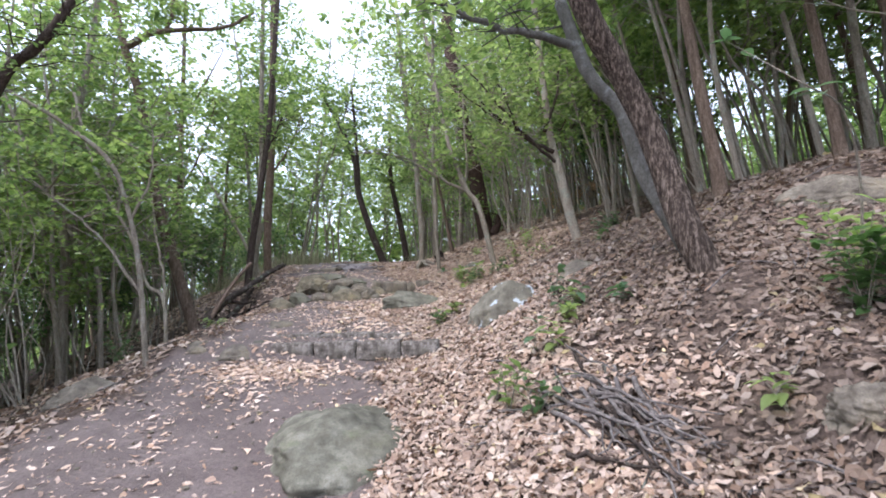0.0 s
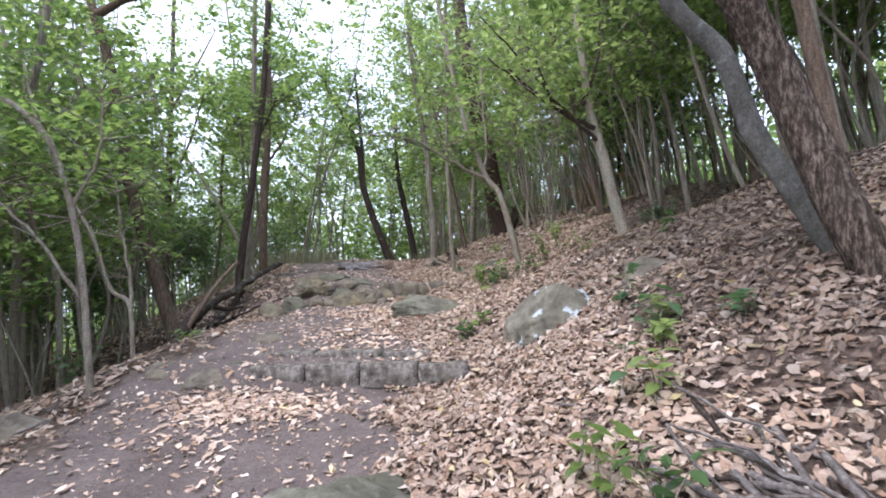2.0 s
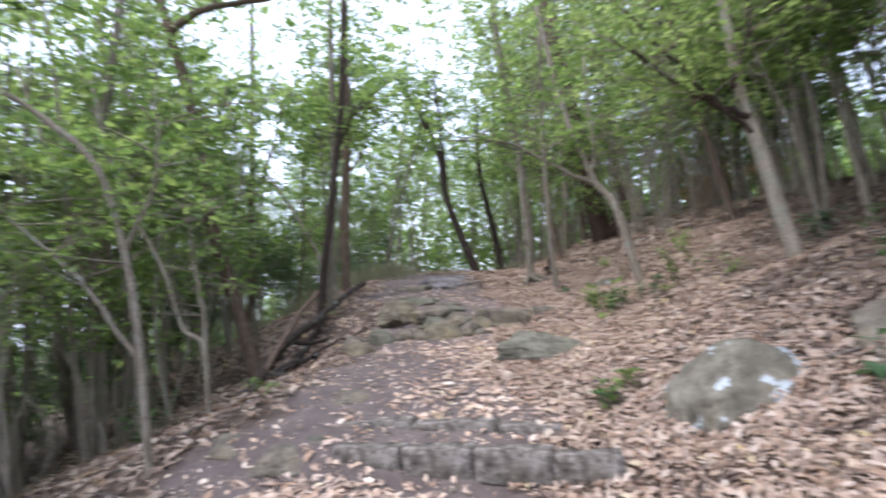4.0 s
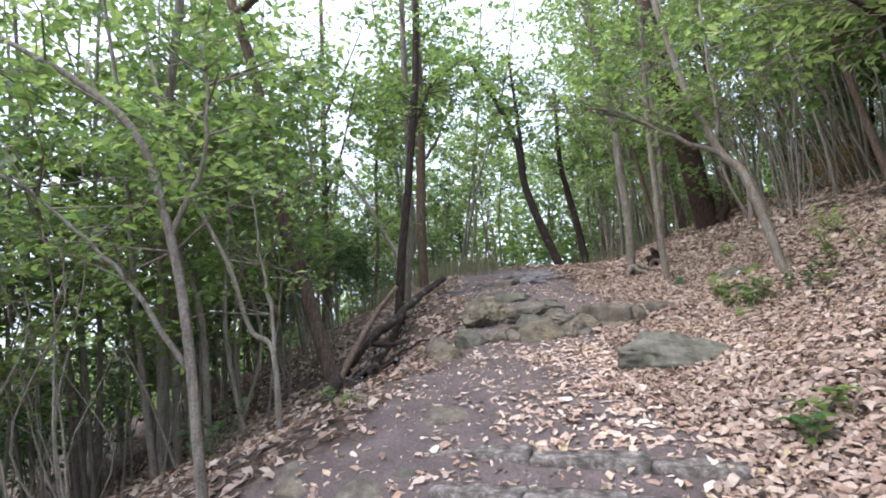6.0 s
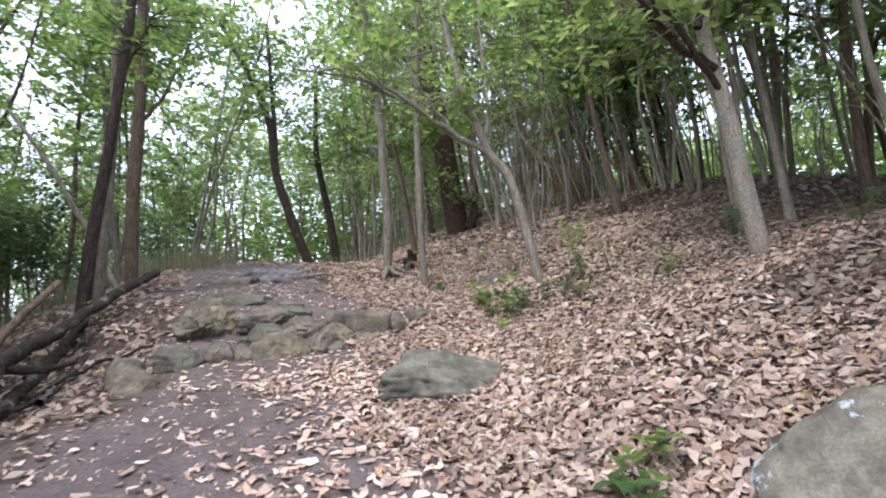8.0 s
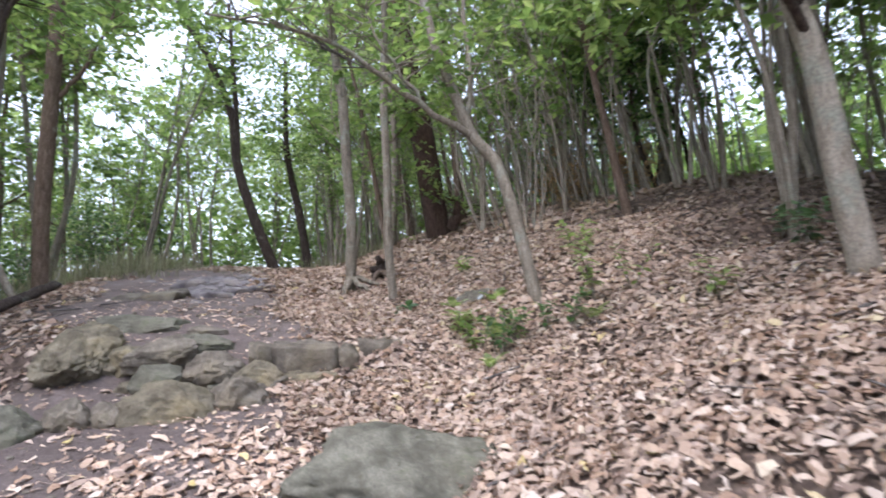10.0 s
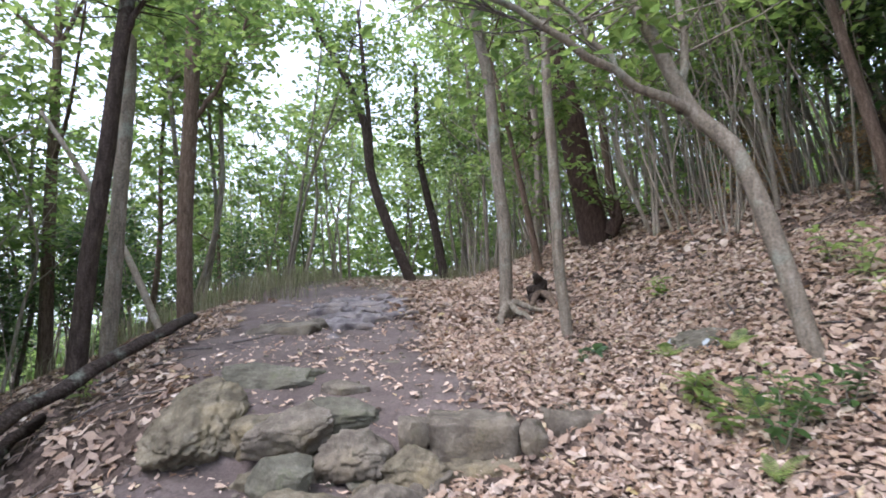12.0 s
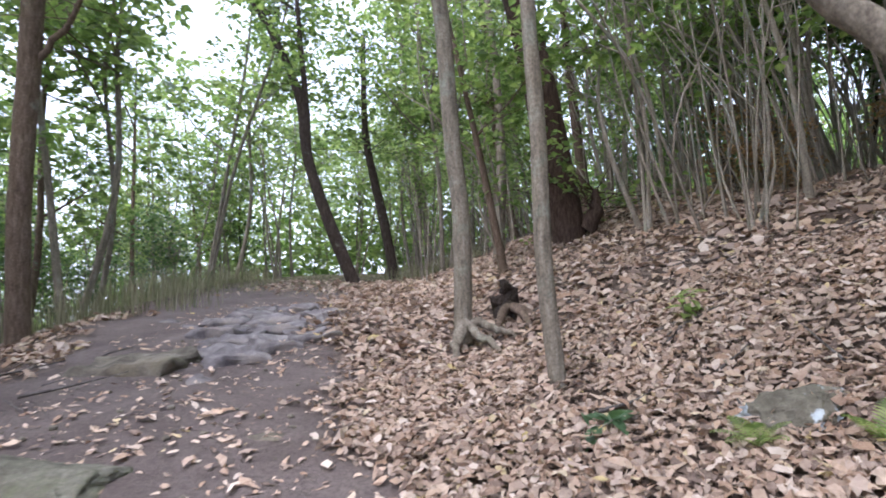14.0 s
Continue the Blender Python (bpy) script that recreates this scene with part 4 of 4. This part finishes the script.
for x, y, k, sc, ln in ((.6, 19.6, 0, 1.0, -4), (2.6, 20.4, 1, 1.0, -5), (-.3, 22.5, 2, 1.05, -5), (1.8, 24.5, 1, 1.1, -4), (4.4, 22.0, 0, 1.0, -6), (-1.0, 27.5, 0, 1.15, -5), (1.0, 30.0, 2, 1.2, -3),
                        (-10.8, 15.0, 2, 1.0, 0), (-8.9, 12.6, 0, .95, -2), (-8.0, 9.4, 2, .9, -3)):
    taken.append((x, y))
    plant(T[k], x, y, sc, ln + rng.normal(0, 2))
forest(66, 3.0, 12, 4.5, 18, [K[0], K[1], K[2], K[3], K[6], K[7], K[7]], .5, ok=lambda x, y: x > 2.6 + .1 * y)
forest(38, .3, 12, 17, 32, [K[0], K[1], K[3], K[5], K[7], K[2], K[6]], .8, ok=lambda x, y: x > -.5 + (y - 17) * .02)
forest(46, -13, -5.2, 3.5, 16, [K[0], K[3], K[2], K[2], K[5], K[6], K[3]], .55, (-5, 5), (.8, 1.25), ok=lambda x, y: x < left_edge(y) - 2.1)
forest(34, -16, -5.9, 15.5, 34, [K[0], K[5], K[0], K[1], K[3]], .8, (-2, 5), (.85, 1.35))
forest(12, -7.4, -5.4, 5, 13, [K[2], K[6], K[7]], .5, (-8, 5), (.6, .95))
forest(20, -11, 5, 33, 46, [far_kind, K[5], far_kind], 1.2, (0, 4), (.9, 1.35))
forest(11, -13, -5.5, 5, 16, [bush_kind], .7, (0, 5), (.6, 1.1), ok=lambda x, y: x < left_edge(y) - 3.2)
forest(10, -12, -7.2, 13, 25, [bush_kind], .7, (0, 5), (.8, 1.25))
forest(8, 2.0, 9, 16, 30, [bush_kind], .8, (0, 5), (.6, 1.0))
forest(4, -.8, 1.5, 22, 32, [K[0], K[3], K[7], K[5]], .8, (-6, 4), (.7, 1.0))
# unseen trees behind the start, added to shade the first stretch
forest(9, 3.5, 10, -8, 3, [K[0], K[1], K[3]], 1.5, (-4, 4))
forest(7, -11, -5, -8, 2, [K[0], K[5]], 1.8, (-2, 4))
for x, y, k, s, ln, turn in ((5.0, 14.9, 4, .8, -8, 150), (6.2, 15.6, 4, .9, -8, 230), (5.2, 18.5, 4, 1.15, -8, 40), (6.6, 17.2, 3, 1.15, -9, 200), (7.8, 19.5, 4, 1.2, -8, 310), (6.2, 21, 4, 1.2, -6, 120), (3.6, 18.2, 2, 1.2, -9, 75), (4.3, 17.1, 2, 1.1, -12, 260), (2.7, 18.8, 2, 1.25, -7, 170)):
    plant(K[k], x, y, s, ln, 0, turn)
for x, y, k, s, ln, turn in ((-8.5, 17.0, 1, 1.05, 1, 100), (6.2, 13.0, 0, .8, -6, 40)):
    plant(T[k], x, y, s, ln, 0, turn)
for k in kinds + tall_kinds + [bush_kind, far_kind]:
    k.matrix_basis = pose(-9 - 2.2 * rng.uniform(0, 4), 33 + rng.uniform(0, 6), 0)
    k.location.z = ground_z(k.location.x, k.location.y)

# thickets of thin bare stems, too many to count
def thicket(n, x0, x1, y0, y1, tall, lean, leaf, label, ok=lambda x, y: True, per=4):
    stems, tips = [], []
    while len(stems) < n:
        x, y = rng.uniform(x0, x1), rng.uniform(y0, y1)
        if not ok(x, y):
            continue
        h, z = tall * rng.uniform(.45, 1.15), ground_z(x, y)
        dx, dy = h * math.tan(math.radians(rng.normal(*lean))), h * rng.normal(0, .08)
        bend = rng.normal(0, .07, 2) * h
        p = [(x, y, z - .05), (x + dx * .25 + bend[0] * .5, y + dy * .3 + bend[1] * .4, z + h * .35), (x + dx * .6 + bend[0], y + dy * .6 + bend[1], z + h * .7), (x + dx, y + dy, z + h)]
        stems.append(tube(p, rng.uniform(.008, .024), .004, 7, 4, .06))
        tips += [np.array(p[3]), np.array(p[2])] if rng.uniform() < .75 else []
    t = thing("thicket", (0, 0, 0), label, "thicket", kind="stuff")
    v, f = join(stems)
    tagged(solid("stems", mesh_from("stems", v, f), BARK_PALE if lean[0] < -8 else BARK_GREY, t), kind="stuff")
    v, f = leaf_cloud(np.array(tips) + rng.normal(0, .15, (len(tips), 3)), (.35, .35, .22), per, .13)
    tagged(solid("crown", quick_mesh("crown", v, f), leaf, t), kind="stuff")


thicket(170, 1.9, 7.5, 13.6, 20, 3.6, (-15, 9), LEAF, "thin pale leaning stems crowded behind the crest", ok=lambda x, y: x > 1.9 + .12 * (y - 14), per=5)
thicket(120, -1.6, 4, 20, 30, 3.0, (-12, 10), LEAF, "thin pale stems crowded beside the far path", per=6)
thicket(80, -9, -5, 5.0, 14, 2.6, (-4, 12), LEAF, "bare thin grey stems crowded on the lower slope", ok=lambda x, y: x < left_edge(y) - 1.7, per=3)

# far woods, too deep to count
def cloud(n, x0, x1, y0, y1, z0, z1):
    return np.stack([rng.uniform(x0, x1, n), rng.uniform(y0, y1, n), rng.uniform(z0, z1, n)], 1)


cs = np.concatenate([cloud(1800, -60, 45, 48, 75, .3, 11), cloud(900, -30, 30, 36, 50, .2, 3.5), cloud(560, -45, -20, -5, 45, 0, 7), cloud(380, -32, -17, 4, 45, .2, 2.4)])
cs[:, 2] += height(cs[:, 0], cs[:, 1])
v, f = leaf_cloud(cs, (1.5, 1.5, 1.0), 10, .57)
tagged(solid("far_woods", quick_mesh("far_woods", v, f), LEAF), "distant dense green woodland", "woods", kind="stuff")
cs = np.concatenate([cloud(520, -17, 9, 36, 48, 0, 4.5), cloud(160, -17, 9, 38, 50, 4, 8)])
cs[:, 2] += height(cs[:, 0], cs[:, 1])
v, f = leaf_cloud(cs, (1.2, 1.2, .8), 10, .4)
tagged(solid("far_woods", quick_mesh("far_woods", v, f), LEAF), "green woodland where the path ends", "woods", kind="stuff")
cs = np.concatenate([cloud(800, 13, 20, 3, 42, .1, 3.5), cloud(650, 16, 34, 0, 45, .3, 7)])
cs[:, 2] += height(cs[:, 0], cs[:, 1])
v, f = leaf_cloud(cs, (1.5, 1.5, 1.0), 13, .45)
tagged(solid("hill_woods", quick_mesh("hill_woods", v, f), LEAF), "dense green woodland behind the hill", "woods", kind="stuff")

# ---- low plants ----
def leaf_blade(name, length, width, material, bend=.25, fold=.2):
    """One broad leaf along +y from its stalk."""
    rows = ((0, .06), (.12, .5), (.35, 1), (.6, .9), (.82, .5), (1, .04))
    verts, faces = [], []
    for f, wd in rows:
        y, z, hw = f * length, -bend * length * f * f, wd * width / 2
        verts += [(-hw, y, z + fold * hw), (0, y, z), (hw, y, z + fold * hw)]
    for r in range(len(rows) - 1):
        o = r * 3
        faces += [(o, o + 1, o + 4, o + 3), (o + 1, o + 2, o + 5, o + 4)]
    me = mesh_from(name, verts, faces)
    me.materials.append(material)
    return me


BLADES = [leaf_blade("leaf", .09, .045, LEAF), leaf_blade("leaf", .12, .055, LEAF_LIGHT, .35), leaf_blade("leaf", .1, .05, LEAF_DARK, .15), leaf_blade("leaf", .16, .075, LEAF_GLOSS, .3)]


def sapling(x, y, tall, leaves, label, blade=0, lean=(0, 0), name="seedling", category="plant", size=1.0, stems=1, low=.3):
    z = ground_z(x, y)
    t = thing(name, (x, y, z), label, category)
    for s in range(stems):
        a = random.uniform(0, 6.28)
        sp = .5 * tall * (stems > 1)
        top = np.array([lean[0] + math.cos(a) * sp, lean[1] + math.sin(a) * sp, tall * random.uniform(.8, 1.1)])
        v, f, line = tube([(0, 0, -.03), top * .45 + np.array([0, 0, .06 * tall]), top], .005 + .004 * tall, .002, 9, 5, .03)
        solid("stem", mesh_from("stem", v, f), BARK_GREY, t)
        for j in range(leaves):
            p = line[min(8, int((low + (1 - low) * j / max(1, leaves - 1)) * 8.99))]
            ob = new("leaf", BLADES[blade])
            ob.parent = t
            ob.matrix_basis = pose(*p, random.uniform(-15, 45), random.uniform(-20, 20), j * 137.5 + random.uniform(-20, 20)) @ Matrix.Scale(size * random.uniform(.45, 1.05), 4)
    return t


def fern(x, y, fronds, length, label, material=None):
    z = ground_z(x, y)
    t = thing("fern", (x, y, z), label, "fern", "ferns of the bank")
    verts, faces = [], []
    n = 15
    for k in range(n):
        f = (k + 1) / n
        c = Vector((0, f * length, .5 * length * f - .55 * length * f * f))
        wl = length * .3 * math.sin(math.pi * min(1, f * .85 + .12)) ** .8
        for sgn in (-1, 1):
            o = len(verts)
            tip = c + Vector((sgn * wl, wl * .35, -.12 * wl))
            verts += [c + Vector((0, -.004, 0)), c + Vector((sgn * wl * .5, wl * .17 - .005, .006)), tip, c + Vector((sgn * wl * .5, wl * .17 + .005, .006)), c + Vector((0, .004, 0))]
            faces += [(o, o + 1, o + 3, o + 4), (o + 1, o + 2, o + 3)]
    me = mesh_from("frond", verts, faces)
    me.materials.append(material or LEAF_LIGHT)
    for j in range(fronds):
        ob = new("frond", me)
        ob.parent = t
        ob.matrix_basis = pose(0, 0, .01, random.uniform(15, 50), random.uniform(-15, 15), j * 360 / fronds + random.uniform(-20, 20)) @ Matrix.Scale(random.uniform(.7, 1.15), 4)
    return t


for x, y, h, n, b, st in ((.47, 3.76, .28, 9, 0, 3), (.62, 3.55, .22, 8, 2, 3), (.4, 4.0, .2, 7, 0, 2), (.91, 4.25, .2, 9, 1, 2), (.75, 4.4, .25, 5, 3, 1), (1.15, 4.83, .16, 10, 1, 3), (1.78, 2.75, .16, 5, 1, 2),
                          (1.61, 4.69, .14, 6, 3, 2), (-.03, 6.88, .16, 9, 2, 3), (.1, 7.1, .18, 9, 1, 3), (1.21, 5.76, .3, 6, 3, 2), (1.15, 5.01, .32, 7, 3, 2), (1.3, 5.1, .15, 8, 1, 3), (.53, 10.4, .38, 14, 2, 5), (.42, 10.62, .26, 10, 0, 4), (.72, 10.55, .3, 12, 0, 4), (.3, 10.9, .18, 9, 1, 3), (1.05, 10.25, .3, 11, 2, 4),
                          (.95, 10.5, .25, 9, 2, 3), (1.49, 10.65, .5, 12, 1, 4), (1.7, 10.4, .4, 10, 0, 3), (1.89, 11.97, .35, 10, 1, 3), (-.09, 11.96, .1, 5, 3, 2), (.79, 12.75, .2, 8, 1, 3), (3.2, 13.13, .4, 12, 2, 4), (3.3, 10.54, .35, 12, 3, 4),
                          (2.9, 9.9, .35, 11, 3, 4), (1.84, 11.6, .3, 9, 1, 3), (-.05, 6.81, .22, 8, 0, 3), (-4.6, 7.6, .4, 12, 2, 5), (-4.9, 8.3, .5, 12, 2, 5), (-3.45, 8.0, .14, 7, 0, 3), (-3.1, 7.6, .1, 6, 1, 2), (-4.1, 11.9, .2, 8, 1, 3), (2.1, 7.2, .2, 8, 2, 3), (1.9, 9.6, .25, 9, 1, 3), (2.6, 8.3, .3, 9, 2, 3)):
    sapling(x, y, h * (1.25 if y < 4.5 else 1), n, ("small seedling with fresh green leaves in the litter", "low plant with yellow-green leaves in the litter", "low plant with dark green leaves in the litter", "seedling with broad glossy green leaves")[b], b, (random.uniform(-.06, .06), random.uniform(-.06, .06)), stems=st, size=1.35 if y < 4.5 else 1.1)
for x, y, n, ln in ((.34, 10.95, 5, .2), (.6, 10.75, 6, .24), (.42, 11.5, 7, .2), (.75, 11.3, 5, .18), (1.25, 10.2, 5, .22), (.4, 10.2, 4, .18)):
    fern(x, y, n, ln, "small green fern growing through dry leaves")

# dense shrub at the foot of the bank, and a whip with broad leaves
for x, y, h, b in ((2.5, 3.15, .4, 2), (2.62, 3.3, .5, 0), (2.7, 3.05, .45, 2), (2.85, 3.4, .5, 1)):
    sapling(x, y, h, 18, "dense shrub with mixed dark and bright leaves", b, (-.1, 0), "shrub", "shrub", 1.3, 6, .15)
wh = thing("sapling", (2.75, 3.5, ground_z(2.75, 3.5)), "thin bent sapling with a few large glossy leaves", "sapling")
v, f, line = tube([(0, 0, -.05), (-.05, -.1, .6), (-.3, -.3, 1.0), (-.6, -.4, 1.12), (-.92, -.15, 1.5)], .011, .003, 18, 6, .03)
solid("stem", mesh_from("stem", v, f), BARK_GREY, wh)
for k, tn in ((11, 60), (11, 140), (12, 250), (12, 20), (17, 90), (17, 200), (16, 310), (17, 150)):
    ob = new("leaf", BLADES[3])
    ob.parent = wh
    ob.matrix_basis = pose(*line[k], random.uniform(-10, 25), random.uniform(-15, 15), tn) @ Matrix.Scale(.95, 4)

# ---- brush pile ----
pile = thing("brush_pile", (1.18, 3.3, ground_z(1.18, 3.3)), "heap of dead grey branches lying on dry leaves", "brush pile")
o = np.array(pile.location)
for j in range(28):
    a = random.gauss(-1.25, .42)
    cx, cy = 1.08 + random.gauss(0, .1), 3.12 + random.gauss(0, .25)
    ln = random.uniform(.5, 1.5)
    pts = []
    for f in (-.5, -.15, .2, .5):
        x, y = cx + math.cos(a) * ln * f + random.gauss(0, .04), cy + math.sin(a) * ln * f + random.gauss(0, .04)
        pts.append((x - o[0], y - o[1], ground_z(x, y) - o[2] + .02 + .1 * random.random() * (1 - abs(f))))
    v, f, _ = tube(pts, random.uniform(.008, .022), .005, 10, 5, .1, wobble=.01)
    solid("branch", mesh_from("branch", v, f), TWIG if j % 3 else LOG_WOOD, pile)

# pale dead sprays on the low branch of the leaning tree
for j in range(9):
    f = random.uniform(.25, .8)
    p = np.array([.51 - 2.3 * f, 11.2 - .5 * f, 3.38 + .85 * f ** .7])
    e = p + np.array([-random.uniform(.5, 1.1), random.uniform(-.3, .3), random.uniform(.1, .7)])
    b = np.array(leaning.location)
    v, f2, _ = tube([p - b, .5 * (p + e) - b + rng.normal(0, .05, 3), e - b], .007, .002, 8, 4, .05)
    solid("dead_twig", mesh_from("dead_twig", v, f2), TWIG, leaning)

# ---- sticks, roots and pebbles on the ground ----
parts = []
for j in range(480):
    if j % 3:
        x, y = random.uniform(-.2, 5.5), random.uniform(1.6, 16)
    else:
        x, y = random.uniform(-5.5, -2.9), random.uniform(5, 14)
    a, ln = random.uniform(0, 3.14), random.uniform(.12, .6)
    pts = []
    for f in (-.5, 0, .5):
        px, py = x + math.cos(a) * ln * f + random.gauss(0, .02), y + math.sin(a) * ln * f + random.gauss(0, .02)
        pts.append((px, py, ground_z(px, py) + .03 + .02 * random.random()))
    parts.append(tube(pts, random.uniform(.003, .012), .002, 6, 4, .1))
v, f = join(parts)
tagged(solid("dead_sticks", mesh_from("dead_sticks", v, f), TWIG), "thin dead sticks strewn over the leaves", "sticks", kind="stuff")
for j in range(9):
    x, y = random.uniform(-4.3, -3.3), random.uniform(8.6, 11)
    a, ln = random.uniform(-.8, 2.2), random.uniform(.4, 1.1)
    pts = [(x + math.cos(a) * ln * f, y + math.sin(a) * ln * f, ground_z(x + math.cos(a) * ln * f, y + math.sin(a) * ln * f) + .04 + .1 * random.random()) for f in (-.5, -.1, .3, .5)]
    v, f, _ = tube(pts, random.uniform(.015, .035), .008, 12, 6, .2, wobble=.012)
    tagged(solid("dead_branch", mesh_from("dead_branch", v, f), LOG_WOOD if j % 2 else TWIG), "dead branch lying beside the fallen log", "branch", "dead branches by the log")
parts = []
for j in range(700):
    x, y = random.uniform(-3.1, -.4), random.uniform(1.5, 16)
    r = random.uniform(.006, .022)
    bm = bmesh.new()
    bmesh.ops.create_icosphere(bm, subdivisions=1, radius=r)
    s = (random.uniform(.7, 1.4), random.uniform(.7, 1.4), random.uniform(.5, .9))
    z = ground_z(x, y)
    parts.append(([(q.co.x * s[0] + x, q.co.y * s[1] + y, q.co.z * s[2] + z + r * .3) for q in bm.verts], [tuple(q.index for q in fc.verts) for fc in bm.faces]))
    bm.free()
v, f = join(parts)
tagged(solid("pebbles", mesh_from("pebbles", v, f, False), ROCK), "small pebbles and crumbs of soil on the path", "pebbles", kind="stuff")

# ---- dry grass along the far path ----
def grass(n, x0, x1, y0, y1, tall, keep, label):
    x, y = scatter(n, x0, x1, y0, y1, keep)
    n = len(x)
    z = height(x, y) - .02
    a, ln = rng.uniform(0, 6.283, n), tall * rng.uniform(.4, 1.2, n)
    bx, by = np.cos(a), np.sin(a)
    wd = rng.uniform(.003, .007, n)
    k = rng.uniform(.1, .7, n)
    base = np.stack([x, y, z], 1)
    sd = np.stack([-by * wd, bx * wd, 0 * x], 1)
    m = base + np.stack([bx * ln * k * .25, by * ln * k * .25, ln * .6], 1)
    tip = base + np.stack([bx * ln * k * .8, by * ln * k * .8, ln * (1 - .3 * k)], 1)
    v = np.stack([base - sd, base + sd, m - sd * .8, m + sd * .8, tip], 1).reshape(-1, 3)
    i = np.arange(n)[:, None] * 5
    f = np.concatenate([i + np.array([q]) for q in ((0, 1, 3), (0, 3, 2), (2, 3, 4))], 1).reshape(-1, 3)
    tagged(solid("grass", quick_mesh("grass", v, f), GRASS), label, "grass", kind="stuff")


grass(13000, -8, -3.2, 15.5, 28, .62, lambda x, y: smooth(-.4, .5, -3.9 - .16 * (y - 15) - x + .5 * np.sin(2 * y)) * smooth(.15, .8, patchy(x * 1.5, y * 1.3)) * .8, "tall dry grass along the edge of the path")
grass(13000, -4.8, -.8, 17, 30, .09, lambda x, y: smooth(17, 21, y) * .8, "short dry grass on the far path")
grass(4000, -3.4, .8, 22, 30, .45, lambda x, y: smooth(-2.2, -1.2, x) * .8, "tufts of dry grass under the far trees")

# shrubs with withered orange-brown leaves behind the crest
dry = wood_tree("withered shrub with orange-brown leaves", 4, 1.6, .012, BARK_PALE, LITTER_RUST, 40, 12, .1, .15, .45)
for x, y, sc in ((3.4, 15.6, .55), (4.6, 15.2, .65)):
    plant(dry, x, y, sc, -4)
dry.matrix_basis = pose(4.4, 17.6, ground_z(4.4, 17.6))
